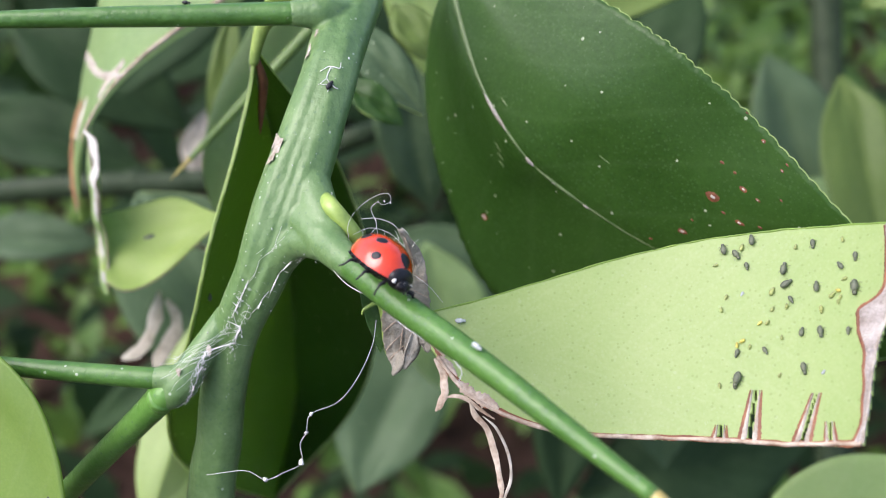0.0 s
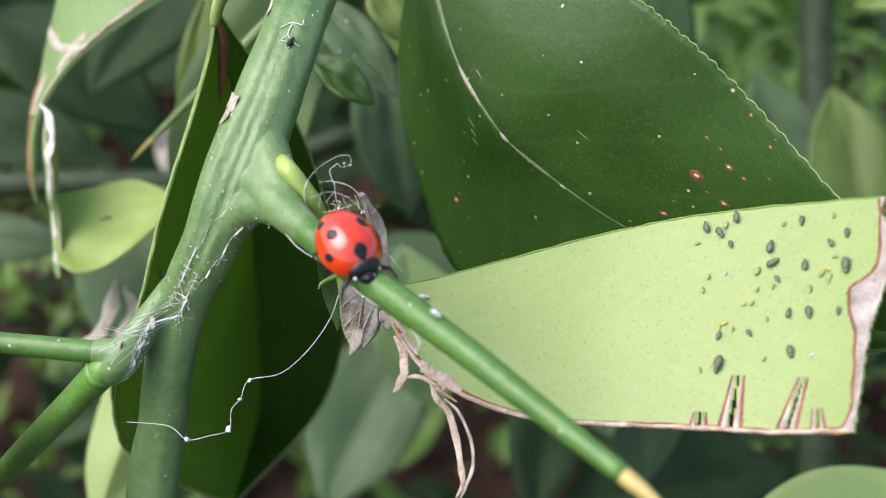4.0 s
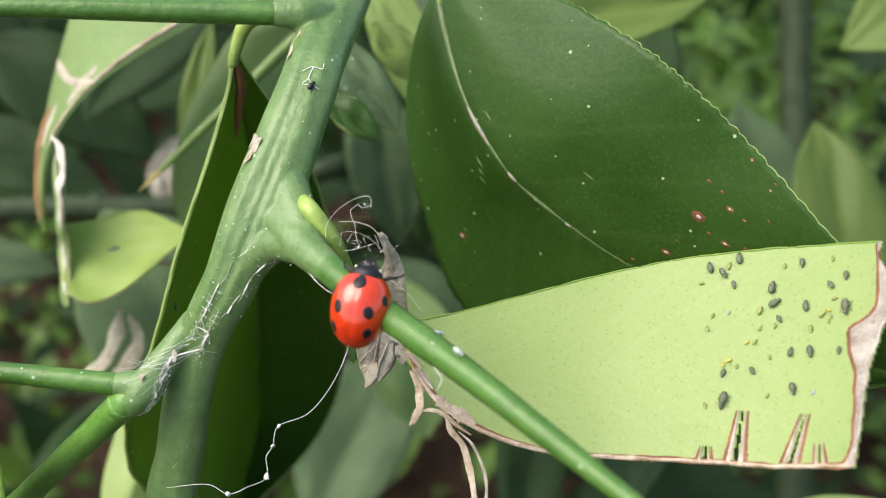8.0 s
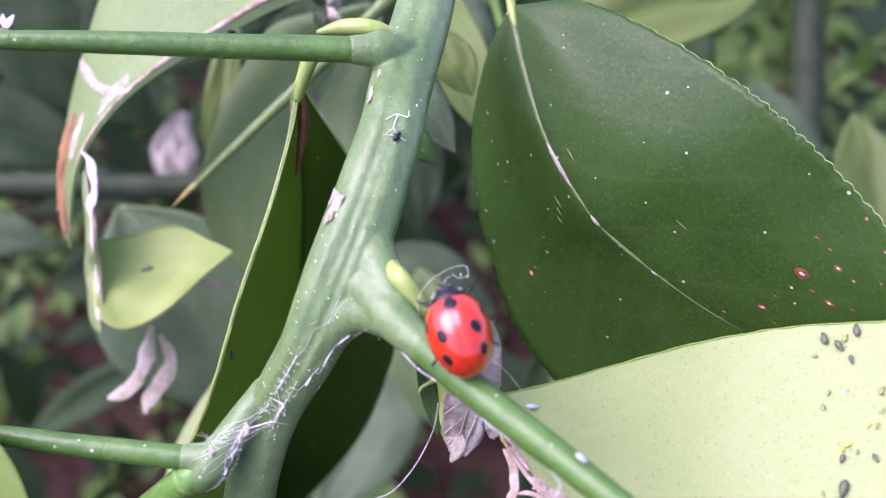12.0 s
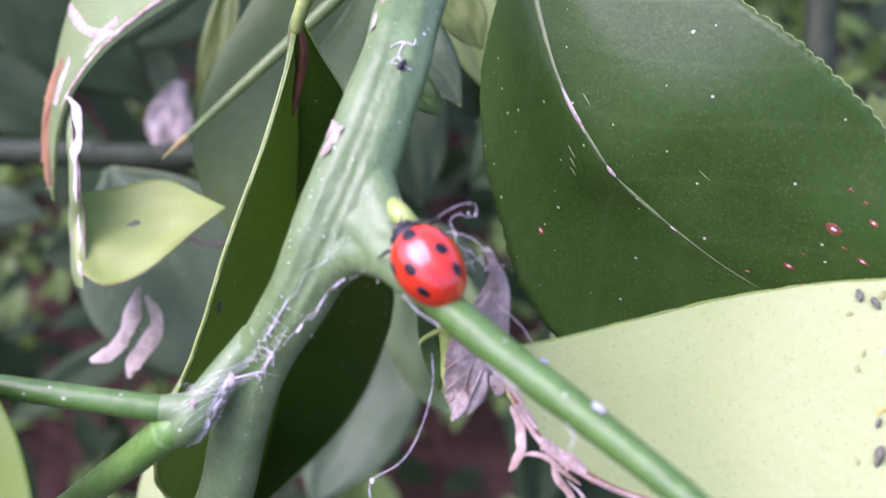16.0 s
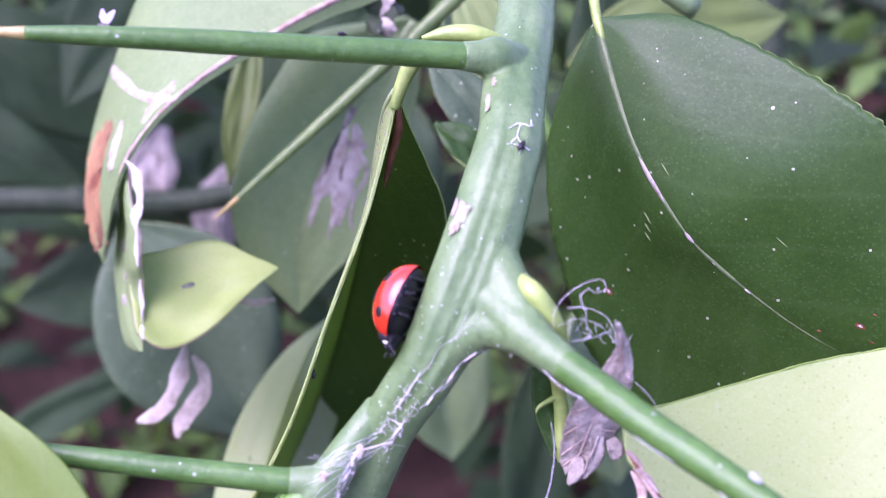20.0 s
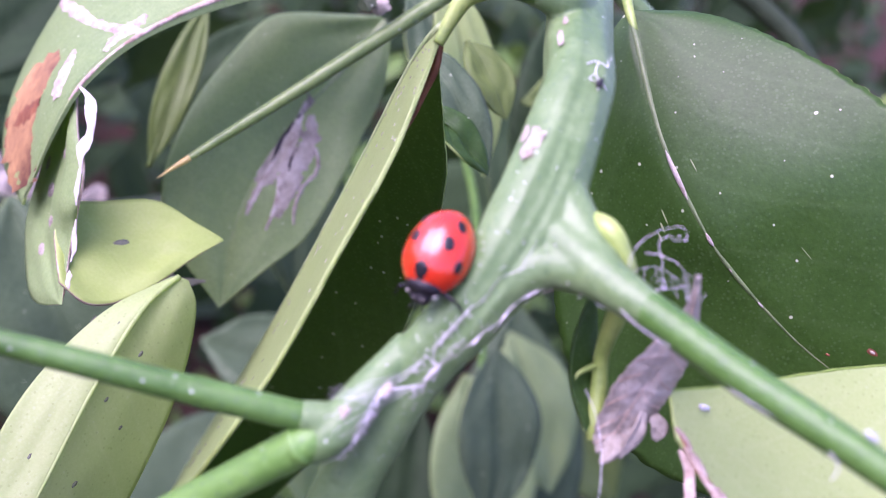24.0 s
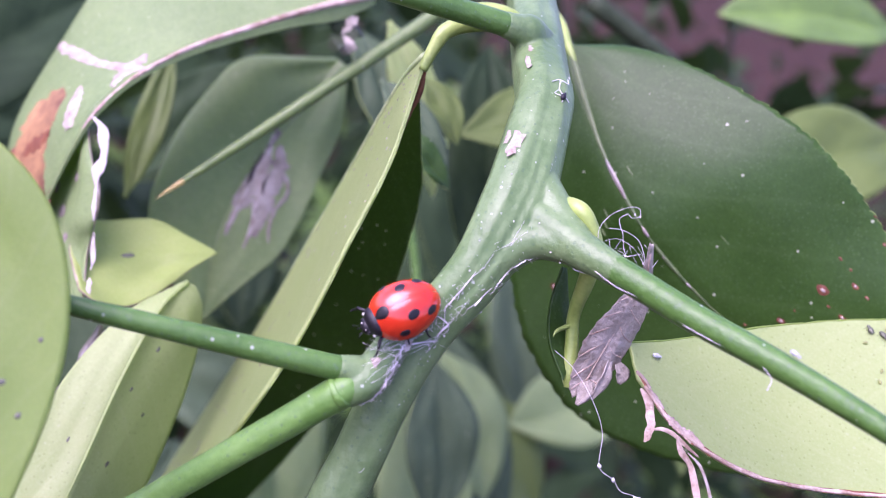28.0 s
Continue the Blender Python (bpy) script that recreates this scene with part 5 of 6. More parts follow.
aphid(np.array((0.26, 7.8, -0.32)), np.array((0.2, -0.5, 0.8)), np.array((0.8, -0.4, -0.5)), 0.06, APHID_WHITE, "whitish aphid on the spine")
aphid(blade_f.at(0.52, -0.9, 0, 1)[0], blade_f.at(0.52, -0.9, 0, 1)[1], (0, 0, 1), 0.06, APHID, "small dark aphid on the folded leaf's margin")

fly = thing("small_fly", (-4.19, 9.4, 2.37), "tiny pale-winged fly perched on the upper thorn", "fly")
part("body", ball((-4.19, 9.4, 2.385), (0.05, 0.02, 0.022)), [APHID], fly)
for s in (-1, 1):
    w = Blade([(-4.18, 9.4, 2.39), (-4.18 + 0.02 * s, 9.4, 2.45), (-4.17 + 0.045 * s, 9.4, 2.51)], [0.008, 0.028, 0.008], [0.008, 0.028, 0.008], normal=(0.2, -1, 0.1), thick=0.004)
    part("wing", w.mesh(10, 4), [WINGM, WINGM, WINGM], fly)


def ladybird():
    ob = thing("ladybird", (0, 0, 0), "red seven-spotted ladybird with a black head walking on the branch", "ladybird")
    cx, a, b, h = -0.06, 0.292, 0.236, 0.23
    z0 = -0.06

    def dome(s, y, lift=0.0):
        """Height over the wing cases' plan at (s along, y across)."""
        e = abs(s) ** 2.1 + abs(y) ** 2.1
        return z0 + (h + lift) * max(0.0, 1 - e) ** 0.5 if e < 1 else z0

    def shell_point(s, ang, lift=0.0):
        """s from tail to front, ang over the back from one side (0) to the other (pi)."""
        r = (max(0.0, 1 - abs(s) ** 2.2)) ** 0.5
        back = 0.93 + 0.1 * s - 0.06 * max(0.0, s) ** 2
        return np.array([cx + (a + lift) * s, -(b + lift) * r * math.cos(ang) * back, z0 + (h + lift) * r * math.sin(ang) ** 0.9])

    for side in (0, 1):
        rows, cols = 26, 14
        v = []
        for i in range(rows):
            s = -math.cos(math.pi * (0.002 + 0.93 * i / (rows - 1)))
            for j in range(cols):
                g = j / (cols - 1)
                ang = math.pi / 2 * g if side == 0 else math.pi - math.pi / 2 * g
                p = shell_point(s, ang)
                if g > 0.9:
                    p[2] -= 0.004 * (g - 0.9) / 0.1
                    p[1] += -0.001 if side == 0 else 0.001
                v.append(p)
        f = grid_faces(rows, cols)
        el = part("wing_case", [v, f], [SHELL], ob, "glossy red wing case")
        for s, deg, r in ((0.36, 24, 0.038), (0.03, 58, 0.046), (-0.5, 46, 0.042)):
            ang = radians(deg) if side == 0 else math.pi - radians(deg)
            vv, ff, n = [shell_point(s, ang, 0.0035)], [], 18
            for ring in (0.5, 0.85, 1.0):
                for k in range(n):
                    t = 2 * math.pi * k / n
                    w = ring * (1 + 0.12 * math.sin(2 * t + side))
                    vv.append(shell_point(s + r / a * w * math.cos(t), ang + r / b * w * math.sin(t) / max(0.5, (1 - s * s) ** 0.5), 0.0035 if ring < 1 else -0.001))
            for k in range(n):
                j = (k + 1) % n
                ff += [(0, 1 + k, 1 + j)] + [(1 + q * n + k, 1 + q * n + n + k, 1 + q * n + n + j, 1 + q * n + j) for q in (0, 1)]
            part("black_spot", [vv, ff], [BLACK], el, "round black spot")
    vv, ff, n = [shell_point(0.72, math.pi / 2, 0.004)], [], 18
    for ring in (0.5, 0.85, 1.0):
        for k in range(n):
            t = 2 * math.pi * k / n
            vv.append(shell_point(0.72 + 0.17 * ring * math.cos(t), math.pi / 2 + 0.3 * ring * math.sin(t), 0.004 if ring < 1 else -0.001))
    for k in range(n):
        j = (k + 1) % n
        ff += [(0, 1 + k, 1 + j)] + [(1 + q * n + k, 1 + q * n + n + k, 1 + q * n + n + j, 1 + q * n + j) for q in (0, 1)]
    part("black_spot", [vv, ff], [BLACK], ob, "black spot shared by both wing cases")
    for s in (-1, 1):
        part("white_mark", ball((0.19, 0.045 * s, 0.026), (0.008, 0.011, 0.008)), [IVORY], ob, "ivory mark beside the front spot")
    part("underside", ball((cx, 0, z0), (a * 0.94, b * 0.9, 0.06), 20, 12), [BLACK], ob, "black ridged belly")
    for k in range(5):
        x = cx - 0.2 + 0.07 * k
        w = b * 0.86 * (1 - ((x - cx) / a) ** 2) ** 0.5
        part("belly_ring", tube([(x, -w, z0 - 0.02, 0.014), (x, 0, z0 - 0.062, 0.016), (x, w, z0 - 0.02, 0.014)], 14, 6), [BLACK], ob)
    part("pronotum", ball((0.195, 0, z0 + 0.025), (0.07, 0.122, 0.088), 24, 14), [BLACK], ob, "black shield behind the head")
    for s in (-1, 1):
        part("white_corner", ball((0.233, 0.091 * s, z0 + 0.01), (0.017, 0.014, 0.02)), [IVORY], ob, "ivory corner patch")
    hd = part("head", ball((0.252, 0, z0 - 0.005), (0.052, 0.068, 0.05), 16, 10), [BLACK], ob)
    for s in (-1, 1):
        part("eye", ball((0.265, 0.056 * s, z0 + 0.01), (0.017, 0.014, 0.017), 10, 8), [BLACK], hd)
        part("white_spot", ball((0.284, 0.03 * s, z0 + 0.026), (0.004, 0.005, 0.004), 8, 6), [IVORY], hd, "small ivory spot between the eyes")
        part("antenna", tube([(0.31, 0.03 * s, z0 - 0.005, 0.005), (0.335, 0.045 * s, z0 + 0.0, 0.003), (0.35, 0.05 * s, z0 - 0.012, 0.005)], 10, 6), [BLACK], hd)
        part("palp", tube([(0.305, 0.02 * s, z0 - 0.03, 0.007), (0.325, 0.022 * s, z0 - 0.045, 0.005)], 6, 6), [BLACK], hd)
    legs = []
    for k, x in enumerate((0.17, 0.02, -0.12)):
        for s in (-1, 1):
            hip = Vector((x, 0.1 * s, z0 - 0.03))
            fx = (0.12, 0.0, -0.12)[k]
            leg = part("leg", tube([(*hip, 0.016), (x + fx * 0.3, 0.15 * s, z0 - 0.045, 0.015), (x + fx * 0.42, 0.185 * s, z0 - 0.055, 0.012), (x + fx * 0.5, 0.2 * s, z0 - 0.09, 0.008), (x + fx * 0.6, 0.215 * s, z0 - 0.12, 0.008), (x + fx * 0.75, 0.225 * s, z0 - 0.14, 0.006)], 22, 8), [BLACK], ob)
            leg.data.transform(Matrix.Translation(-hip * 0.01))
            leg.location = hip * 0.01
            legs.append((leg, hip * 0.01, s * (1 if k % 2 else -1)))
    return ob, legs


beetle, beetle_legs = ladybird()


# ---- the shrub behind, out of focus ----
def back_leaf(p, length, width, turn, tilt, mats, label, seed, face=0.0, curl=0.25):
    """A leaf further back: turn is its way in the picture's plane, tilt how far its tip leans away."""
    a, b = radians(turn), radians(tilt)
    d = np.array([math.cos(a) * math.cos(b), math.sin(b), math.sin(a) * math.cos(b)])
    nrm = np.array([math.sin(radians(face)), -math.cos(radians(face)), 0.35])
    nrm -= d * (nrm @ d)
    nrm /= np.linalg.norm(nrm)
    p = np.array(p, float)
    mid = [p + d * length * (k - 0.5) - nrm * curl * length * ((k - 0.5) ** 2) for k in (0, 0.2, 0.4, 0.6, 0.8, 1.0)]
    w = [0.03, 0.72, 1.0, 0.95, 0.62, 0.0]
    bl = Blade(mid, [width * k / 2 for k in w], [width * k / 2 for k in w], normal=nrm, fold=(12, 12), bow=(0.1, 0.1), wave=0.12, seed=seed)
    return leaf("citrus_leaf", bl, mats, label, "shrub leaves behind", rib=0.04, rib_mat=mats[0], n=24, m=8)


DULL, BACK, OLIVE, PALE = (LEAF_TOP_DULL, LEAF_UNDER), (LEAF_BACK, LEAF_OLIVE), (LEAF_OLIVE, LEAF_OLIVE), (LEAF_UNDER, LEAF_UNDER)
GREY_L, DARK_L, PALE_L = "dull grey-green citrus leaf deeper in the shrub", "dark green citrus leaf, the shrub's shade put into its colour", "yellow-green citrus leaf lit from behind"
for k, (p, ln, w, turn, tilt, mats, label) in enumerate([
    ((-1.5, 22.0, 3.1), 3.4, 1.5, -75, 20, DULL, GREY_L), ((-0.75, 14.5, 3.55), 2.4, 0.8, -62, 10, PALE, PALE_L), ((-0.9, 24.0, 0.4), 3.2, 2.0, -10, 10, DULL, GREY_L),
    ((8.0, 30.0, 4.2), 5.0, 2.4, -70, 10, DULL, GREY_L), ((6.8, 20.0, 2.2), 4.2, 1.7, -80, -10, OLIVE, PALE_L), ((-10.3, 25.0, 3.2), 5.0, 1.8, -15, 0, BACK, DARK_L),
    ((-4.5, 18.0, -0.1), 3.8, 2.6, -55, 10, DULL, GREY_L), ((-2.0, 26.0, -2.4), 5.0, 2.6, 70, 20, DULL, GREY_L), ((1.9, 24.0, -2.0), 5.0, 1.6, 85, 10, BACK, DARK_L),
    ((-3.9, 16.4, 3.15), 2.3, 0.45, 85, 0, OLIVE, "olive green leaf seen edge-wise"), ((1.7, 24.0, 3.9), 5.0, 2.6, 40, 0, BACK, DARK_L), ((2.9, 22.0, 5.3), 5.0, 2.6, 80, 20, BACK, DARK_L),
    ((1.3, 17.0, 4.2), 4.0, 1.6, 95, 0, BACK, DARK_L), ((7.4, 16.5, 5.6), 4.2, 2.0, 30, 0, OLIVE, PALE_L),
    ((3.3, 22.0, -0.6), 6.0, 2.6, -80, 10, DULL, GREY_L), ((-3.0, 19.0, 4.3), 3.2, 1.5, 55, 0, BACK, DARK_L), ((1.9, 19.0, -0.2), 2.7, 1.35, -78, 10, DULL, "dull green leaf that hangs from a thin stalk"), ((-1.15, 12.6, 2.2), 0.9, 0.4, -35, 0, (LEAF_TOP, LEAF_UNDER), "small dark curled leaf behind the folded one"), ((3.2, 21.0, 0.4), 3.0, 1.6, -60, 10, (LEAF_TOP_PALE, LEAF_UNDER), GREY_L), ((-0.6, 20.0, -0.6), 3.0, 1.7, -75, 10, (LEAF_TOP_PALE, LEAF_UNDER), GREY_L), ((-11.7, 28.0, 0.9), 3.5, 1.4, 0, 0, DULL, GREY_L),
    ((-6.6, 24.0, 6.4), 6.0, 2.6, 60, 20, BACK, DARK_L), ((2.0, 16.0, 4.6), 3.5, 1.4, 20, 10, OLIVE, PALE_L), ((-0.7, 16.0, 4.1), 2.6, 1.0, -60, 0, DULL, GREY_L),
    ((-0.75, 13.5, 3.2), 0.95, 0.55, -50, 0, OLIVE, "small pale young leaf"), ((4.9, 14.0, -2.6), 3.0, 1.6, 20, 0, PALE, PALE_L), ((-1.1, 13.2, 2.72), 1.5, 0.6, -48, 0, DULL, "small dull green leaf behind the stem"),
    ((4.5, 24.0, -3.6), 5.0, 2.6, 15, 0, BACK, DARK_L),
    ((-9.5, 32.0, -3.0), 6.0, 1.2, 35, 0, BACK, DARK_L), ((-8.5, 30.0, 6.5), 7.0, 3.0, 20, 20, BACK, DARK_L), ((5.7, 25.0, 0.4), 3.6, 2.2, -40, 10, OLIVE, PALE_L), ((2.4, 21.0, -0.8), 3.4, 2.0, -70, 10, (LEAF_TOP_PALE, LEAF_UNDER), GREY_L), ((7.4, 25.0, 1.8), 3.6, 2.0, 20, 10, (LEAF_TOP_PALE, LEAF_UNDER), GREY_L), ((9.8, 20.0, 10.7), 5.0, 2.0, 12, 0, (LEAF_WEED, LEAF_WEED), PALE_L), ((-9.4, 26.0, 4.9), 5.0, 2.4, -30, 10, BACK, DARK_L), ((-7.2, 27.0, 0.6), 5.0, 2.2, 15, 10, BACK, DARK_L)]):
    back_leaf(p, ln, w, turn, tilt, mats, label, 40.0 + k)

for pts, label in (([(-13, 24.5, 1.6, 0.3), (-9, 24, 2.0, 0.28), (-5.5, 24, 2.3, 0.26), (-2.5, 24, 3.4, 0.24)], "dark green branch deeper in the shrub, shade put into its colour"), ([(4, 26, 9.5, 0.25), (8, 25, 8.4, 0.22), (14, 25, 6.2, 0.2)], "dark green branch deeper in the shrub, shade put into its colour"), ([(9.6, 34, 12, 0.5), (10, 34, 4, 0.5), (10.4, 34, -6, 0.55)], "grey upright trunk deeper in the shrub, shade put into its colour")):
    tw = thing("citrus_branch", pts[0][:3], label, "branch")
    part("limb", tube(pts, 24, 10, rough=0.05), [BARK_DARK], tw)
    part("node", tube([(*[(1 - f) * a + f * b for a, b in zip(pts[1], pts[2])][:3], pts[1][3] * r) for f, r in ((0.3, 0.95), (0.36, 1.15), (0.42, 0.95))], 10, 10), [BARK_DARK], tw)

stalk = thing("thin_twig", (-0.25, 19.0, 5.79), "thin pale green twig hanging behind the branch", "twig")
part("stem", tube([(-0.25, 19.0, 5.79, 0.07), (0.03, 19.0, 4.91, 0.07), (0.81, 19.0, 3.34, 0.065), (1.3, 19.0, 1.54, 0.07), (1.64, 19.05, 0.02, 0.05)], 30, 8, rough=0.05), [STALK], stalk)
over = thing("citrus_branch", (2.6, 18.0, 7.6), "dark green branch deeper in the shrub, shade put into its colour", "branch")
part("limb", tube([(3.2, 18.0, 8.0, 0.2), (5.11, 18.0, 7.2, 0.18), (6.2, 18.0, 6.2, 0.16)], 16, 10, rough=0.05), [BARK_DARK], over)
bloom = thing("dead_leaf", (-2.18, 13.3, 3.67), "small curled grey dead leaf caught behind the thorn", "dead leaf", "dead leaves")
for k, (dx, dz) in enumerate([(-0.2, 0.25), (0.05, 0.3), (0.25, 0.12), (0.1, -0.22), (-0.12, -0.2)]):
    strip("petal", [(-2.18, 13.3, 3.67), (-2.18 + dx * 0.55, 13.22, 3.67 + dz * 0.6), (-2.18 + dx, 13.3, 3.67 + dz)], 0.1, PAPER if k % 2 else BARK_DARK, bloom, "", 90.0 + k)
for k, (p, s) in enumerate([((-6.3, 24.5, 2.9), 0.9), ((-5.0, 25.0, 2.2), 1.0), ((-3.4, 25.5, 1.2), 0.7)]):
    bl = Blade([(p[0], p[1], p[2] + s), (p[0] - 0.2 * s, p[1], p[2]), (p[0] + 0.1 * s, p[1], p[2] - s)], [0.1, 0.6 * s, 0.1], [0.1, 0.5 * s, 0.0], normal=(0, -1, 0.3), bow=(0.3, 0.3), wave=0.4, seed=70.0 + k)
    leaf("dead_leaf", bl, (PAPER, PAPER), "curled greyish dead leaf caught in the shrub", "dead leaves", rib=0.0, n=20, m=8, category="dead leaf")


for k, pts in enumerate([[(-4.05, 14.2, -0.1), (-4.1, 14.2, -0.5), (-4.25, 14.2, -0.85), (-4.5, 14.2, -1.0)], [(-3.95, 14.2, -0.2), (-3.8, 14.2, -0.55), (-4.0, 14.2, -0.95), (-4.05, 14.2, -1.15)], [(-3.75, 14.3, 0.55), (-3.4, 14.3, 0.45), (-3.1, 14.3, 0.5)]]):
    sh = thing("dead_leaf_shred", pts[0], "curled pinkish grey shred of dead leaf", "dead leaf", "dead leaves")
    strip("shred", pts, 0.1 if k < 2 else 0.04, PAPER, sh, "", 60.0 + k)


def small_leaves(name, mat, count, place, sizes, label, seed, upright=0.0):
    """Many small bent blades in one mesh, far out of focus; place gives a point in world metres."""
    q = random.Random(seed)
    back = LAY.inverted()
    verts, faces = [], []
    for _ in range(count):
        c = (back @ Vector(place(q))) * 100
        ln, d = q.uniform(*sizes), Vector((q.gauss(0, 1), q.gauss(0, 1), q.gauss(-0.2, 0.7) + upright)).normalized()
        s = d.cross(Vector((q.gauss(0, 0.5), -0.7, q.gauss(1.0, 0.5)))).normalized()
        n = s.cross(d)
        k = len(verts)
        for f, w in ((0, 0.02), (0.3, 0.19), (0.6, 0.2), (1.0, 0.01)):
            m = c + d * ln * f - n * ln * 0.2 * f * f
            verts += [tuple(m - s * ln * w + n * ln * w * 0.3), tuple(m), tuple(m + s * ln * w + n * ln * w * 0.3)]
        for r in range(3):
            for j in range(2):
                i = k + r * 3 + j
                faces.append((i, i + 1, i + 4, i + 3))
    ob = thing(name, (0, 60, 0), label, "foliage", kind="stuff")
    part("leaves", [verts, faces], [mat], ob)["kind"] = "stuff"


def in_shrub(q):
    while True:
        p = (q.uniform(-0.5, 0.6), q.uniform(0.32, 0.95), q.uniform(0.08, 0.75))
        if noise.noise(Vector(p) * 6) > -0.12:
            return p


def on_ground(q):
    while True:
        p = (q.gauss(0.2, 0.9), 0.4 + abs(q.gauss(0, 1.3)), abs(q.gauss(0, 0.05)))
        if noise.noise(Vector(p) * 3.5) > -0.05:
            return p


small_leaves("shrub_foliage", LEAF_BACK, 1500, in_shrub, (3.5, 6.5), "dense dark green shrub leaves, shade put into their colour", 3)
def by_path(q):
    c = LAY @ cm((q.gauss(14.5, 4.5), q.uniform(48, 80), q.gauss(14.0, 3.2)))
    return tuple(c)


def far_bank(q):
    return (q.gauss(0.1, 1.1), 0.9 + abs(q.gauss(0, 1.7)), q.uniform(0.0, 0.35))


small_leaves("far_foliage", LEAF_BACK, 2300, far_bank, (7.0, 14.0), "dark green undergrowth, shade put into its colour", 17)
small_leaves("bright_weeds", LEAF_WEED, 420, by_path, (1.6, 3.2), "clump of bright yellow-green weed leaves", 11, 0.3)
small_leaves("weed_foliage", LEAF_WEED, 3600, on_ground, (2.0, 6.0), "low light green weeds on the soil", 5, 0.9)


# ---- what moves ----
def facing(x, z):
    x, z = Vector(x).normalized(), Vector(z)
    z = (z - x * z.dot(x)).normalized()
    y = z.cross(x)
    return Matrix((x, y, z)).transposed().to_4x4()


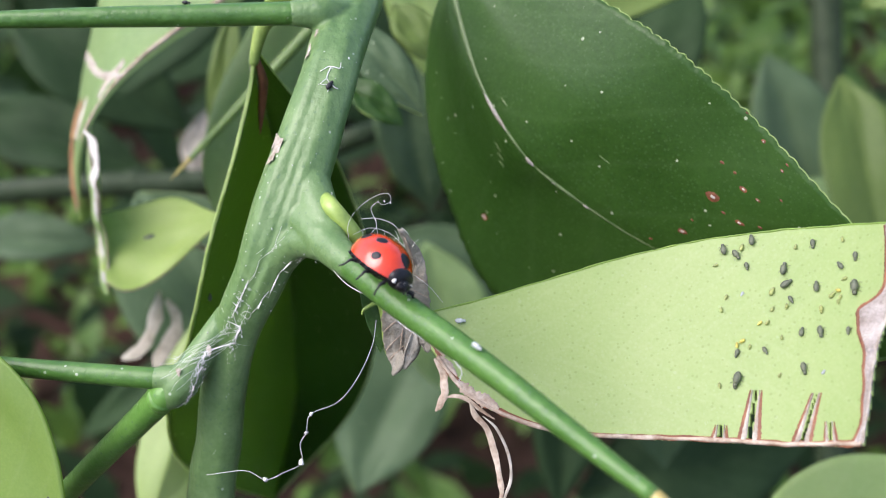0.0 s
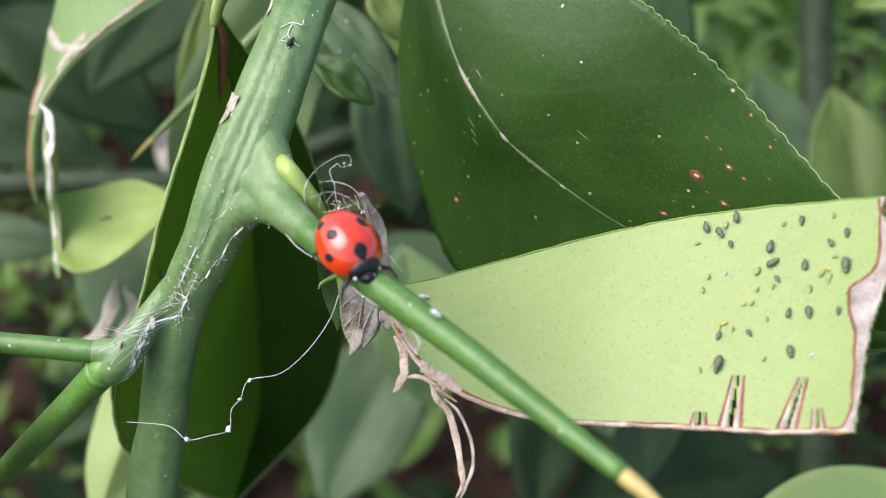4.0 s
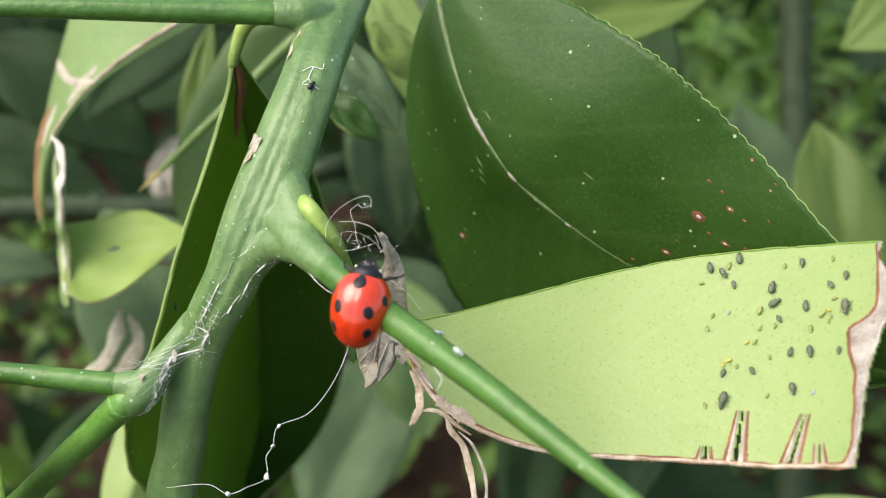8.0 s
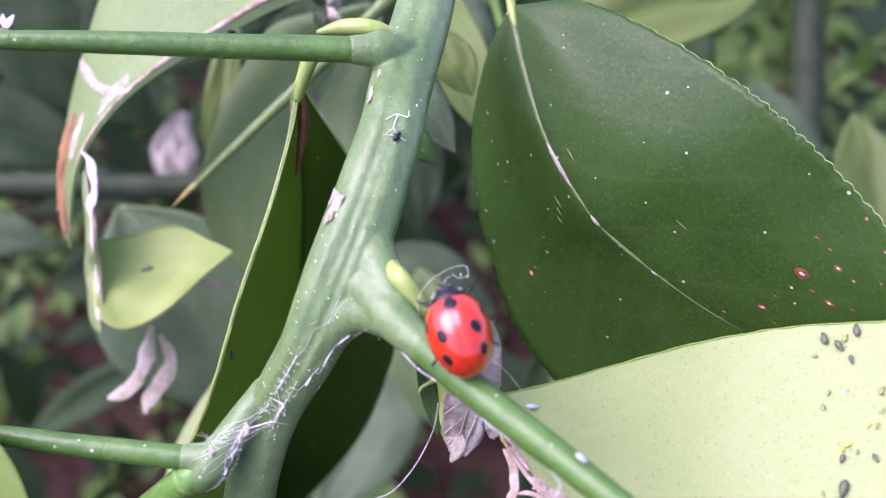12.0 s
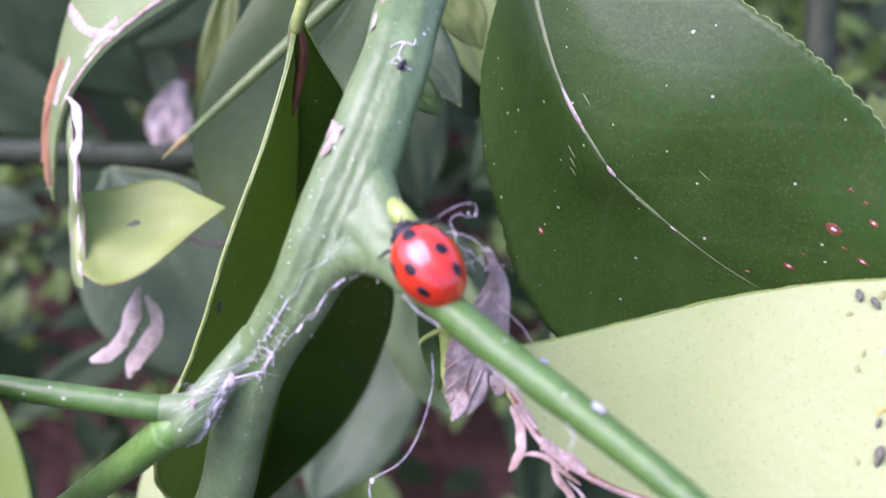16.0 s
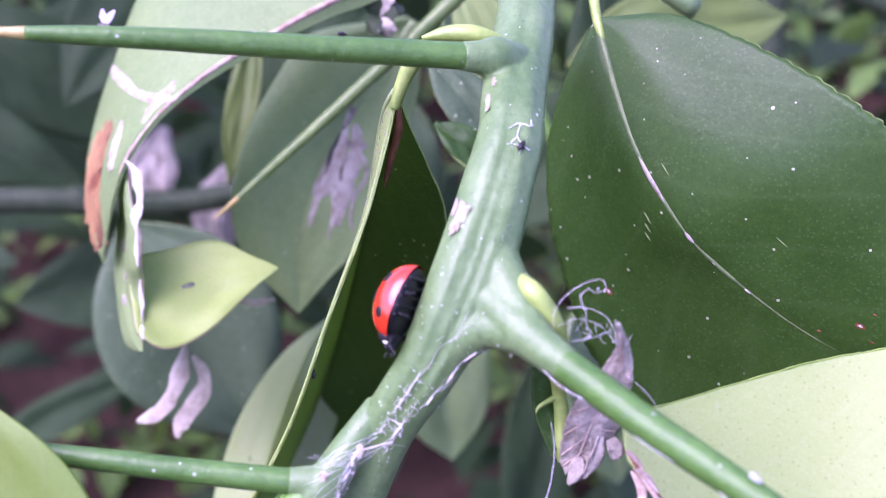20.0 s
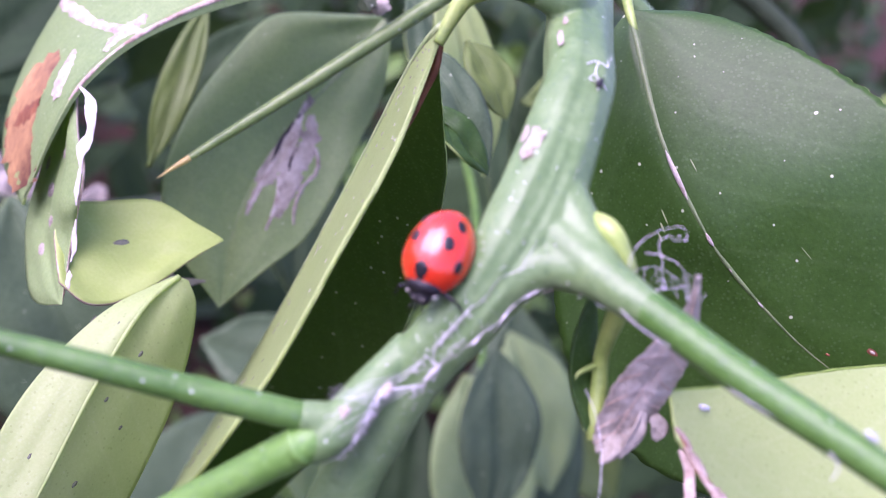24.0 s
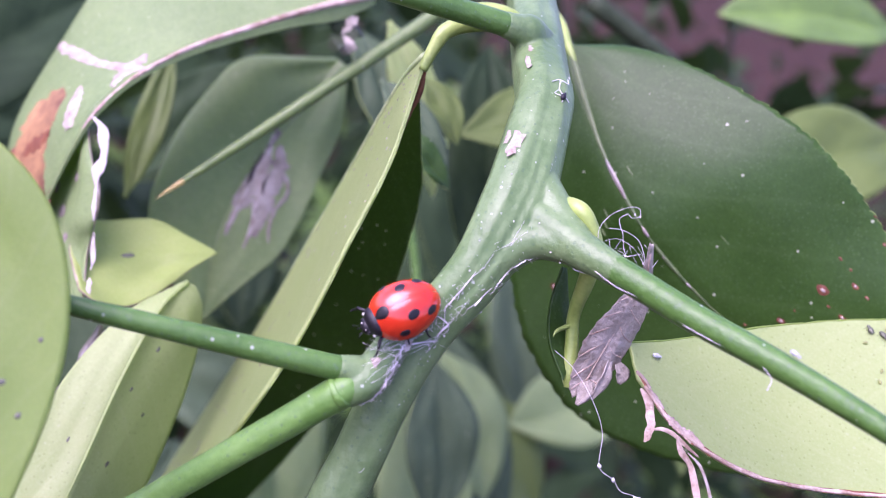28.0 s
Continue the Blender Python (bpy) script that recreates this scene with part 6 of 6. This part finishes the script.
# seconds, place in cm, way of the head, way of the back
CRAWL = [
    (0, -0.44, 8.20, 0.27, 0.66, -0.60, -0.45, 0.45, -0.12, 0.82),
    (1, -0.44, 8.20, 0.27, 0.68, -0.58, -0.45, 0.40, -0.20, 0.85),
    (2, -0.45, 8.20, 0.26, 0.50, -0.68, -0.54, 0.30, -0.45, 0.84),
    (3, -0.41, 8.20, 0.17, 0.48, -0.68, -0.56, 0.15, -0.55, 0.80),
    (3.5, -0.39, 8.20, 0.15, 0.55, -0.55, -0.62, 0.05, -0.72, 0.69),
    (5.5, -0.35, 8.20, 0.03, 0.60, -0.42, -0.66, -0.05, -0.84, 0.54),
    (6, -0.40, 8.20, 0.05, 0.95, -0.09, -0.28, -0.04, -0.98, 0.17),
    (6.5, -0.42, 8.20, 0.04, 0.99, -0.10, -0.08, -0.09, -0.99, 0.11),
    (7, -0.44, 8.20, 0.06, 0.84, -0.24, 0.48, -0.22, -0.97, -0.10),
    (7.5, -0.45, 8.20, -0.01, 0.44, -0.19, 0.88, -0.22, -0.97, -0.09),
    (8, -0.47, 8.20, -0.00, 0.14, -0.12, 0.98, -0.18, -0.98, -0.09),
    (8.5, -0.48, 8.20, -0.02, -0.19, -0.11, 0.98, -0.13, -0.98, -0.14),
    (9, -0.48, 8.20, 0.00, -0.30, 0.34, 0.89, -0.12, -0.94, 0.32),
    (9.5, -0.50, 8.20, 0.17, -0.42, 0.43, 0.80, -0.23, -0.90, 0.36),
    (10, -0.55, 8.20, 0.25, -0.51, 0.43, 0.75, -0.28, -0.90, 0.32),
    (10.5, -0.50, 8.20, 0.33, -0.75, -0.03, 0.66, 0.32, -0.89, 0.32),
    (11, -0.52, 8.25, 0.38, -0.90, 0.04, 0.44, 0.26, -0.76, 0.60),
    (11.5, -0.56, 8.25, 0.42, -0.56, 0.15, 0.82, -0.02, -0.98, 0.17),
    (13.5, -0.56, 8.30, 0.48, -0.19, 0.19, 0.96, -0.03, -0.98, 0.19),
    (14, -0.56, 8.35, 0.49, -0.24, 0.20, 0.95, -0.06, -0.98, 0.20),
    (14.5, -0.61, 8.35, 0.42, -0.23, 0.36, 0.90, -0.10, -0.93, 0.35),
    (15, -0.63, 8.40, 0.43, -0.48, 0.53, 0.70, -0.29, -0.85, 0.45),
    (15.5, -0.70, 8.45, 0.48, -0.87, 0.02, 0.50, 0.26, -0.84, 0.48),
    (16, -0.81, 8.50, 0.45, -0.63, 0.25, 0.74, -0.13, -0.97, 0.22),
    (16.5, -0.99, 8.55, 0.47, -0.63, 0.25, 0.74, -0.13, -0.97, 0.22),
    (17, -1.20, 8.60, 0.72, -0.51, 0.03, 0.86, 0.08, -0.99, 0.08),
    (17.5, -1.35, 8.65, 0.87, -0.90, 0.07, 0.43, -0.04, -1.00, 0.09),
    (18, -1.44, 8.70, 0.87, -0.98, 0.07, -0.17, -0.10, -0.98, 0.18),
    (18.5, -1.65, 8.85, 0.81, -0.76, 0.31, -0.57, -0.52, -0.82, 0.25),
    (19, -1.84, 9.15, 0.72, -0.25, -0.63, -0.74, -0.97, 0.11, 0.23),
    (19.5, -1.85, 9.25, 0.66, -0.32, -0.13, -0.94, -0.88, 0.41, 0.24),
    (20, -1.91, 9.25, 0.52, -0.26, 0.09, -0.96, -0.86, 0.44, 0.27),
    (20.5, -1.91, 9.25, 0.51, -0.31, -0.22, -0.92, -0.94, 0.18, 0.28),
    (22.5, -1.92, 9.20, 0.49, -0.32, 0.03, -0.95, -0.94, -0.15, 0.31),
    (23, -1.93, 9.20, 0.47, -0.27, -0.20, -0.94, -0.92, -0.24, 0.32),
    (23.5, -1.98, 9.15, 0.37, -0.15, -0.37, -0.92, -0.71, -0.60, 0.36),
    (24, -2.00, 9.15, 0.33, -0.26, -0.14, -0.96, -0.55, -0.80, 0.26),
    (24.5, -2.03, 9.10, 0.22, -0.22, -0.01, -0.98, -0.52, -0.85, 0.12),
    (25, -2.02, 9.10, 0.12, -0.06, -0.12, -0.99, -0.45, -0.88, 0.14),
    (25.5, -1.98, 9.10, 0.09, 0.09, -0.18, -0.98, -0.36, -0.92, 0.14),
    (26, -1.98, 9.10, 0.09, 0.06, -0.16, -0.99, -0.37, -0.92, 0.13),
    (26.5, -2.04, 9.10, -0.04, -0.28, 0.04, -0.96, -0.37, -0.93, 0.07),
    (27, -2.00, 9.10, -0.12, -0.23, 0.03, -0.97, -0.37, -0.93, 0.06),
    (27.5, -2.07, 9.12, -0.22, -0.69, 0.12, -0.71, -0.28, -0.95, 0.11),
    (28, -2.26, 9.15, -0.32, -0.82, 0.11, -0.56, -0.24, -0.96, 0.17),
]


def motions():
    walk(beetle, [(t, LAY @ Matrix.Translation(cm((x, y, z))) @ facing((a, b, c), (d, e, f))) for t, x, y, z, a, b, c, d, e, f in CRAWL])
    for leg, hip, s in beetle_legs:
        walk(leg, [(k * 0.2, Matrix.Translation(hip) @ pose(0, 0, 0, 0, 0, 13 * s * math.sin(k * 0.2 * 7.0))) for k in range(141)])
    for ob, shift in ((leaf_n, SHIFT_NEAR), (leaf_w, SHIFT_PALE)):
        b = base_of(ob)
        walk(ob, [(t, LAY @ Matrix.Translation(cm(b + Vector((dx, dy, dz))))) for t, dx, dy, dz in shift])
    b = base_of(loose)
    walk(loose, [(t, LAY @ Matrix.Translation(cm(b)) @ pose(0, 0, 0, rx, ry, 0)) for t, rx, ry in SWING])


SWING = [(0, 0, 0), (2.3, 0, 0), (2.9, 0, 13), (3.3, 0, 13), (5.5, 0, 2), (7, 0, 3), (8, 0, 0), (9, 0, -3), (10, 0, -5), (11, 0, 0), (13.5, 0, -5), (15, 0, -12), (17, 0, -15), (20, 0, -20), (23, 0, -35), (26, 0, -60), (28, 0, -70)]
# seconds and shift in cm of the two leaves that the stirred branch carries with it
SHIFT_NEAR = [(0, 1.42, 0, -1.05), (3.5, 1.42, 0, -1.1), (8, 1.36, 0, -1.1), (11, 1.15, 0, -0.95), (14, 1.3, 0, -1.0), (17, 1.38, 0, -0.95), (20, 0.97, 0, -1.0), (22.5, 0.72, 0, -0.9), (23.3, 0.2, 0, -0.5), (24, -0.2, 0, -0.25), (24.6, 0.08, 0, -0.25), (25.2, 0.1, 0, -0.28), (28, 0.1, 0, -0.28)]
SHIFT_PALE = [(0, -0.03, 3, -0.35), (3.5, -0.06, 3, -0.26), (8, 0.15, 3, -0.27), (11, 0.5, 3, -0.49), (14, 0.5, 3, -0.59), (17, 0.55, 3, -0.44), (18.5, 0.73, 3, -0.25), (20, 0.92, 2.8, 0.0), (22.5, 0.88, 0.7, -0.14), (23, 0.75, 0.3, -0.07), (23.5, 0.3, 0, 0.0), (24, -0.02, 0, 0.0), (24.6, 0.06, 0, 0.0), (25.2, 0, 0, 0), (28, 0, 0, 0)]
motions()
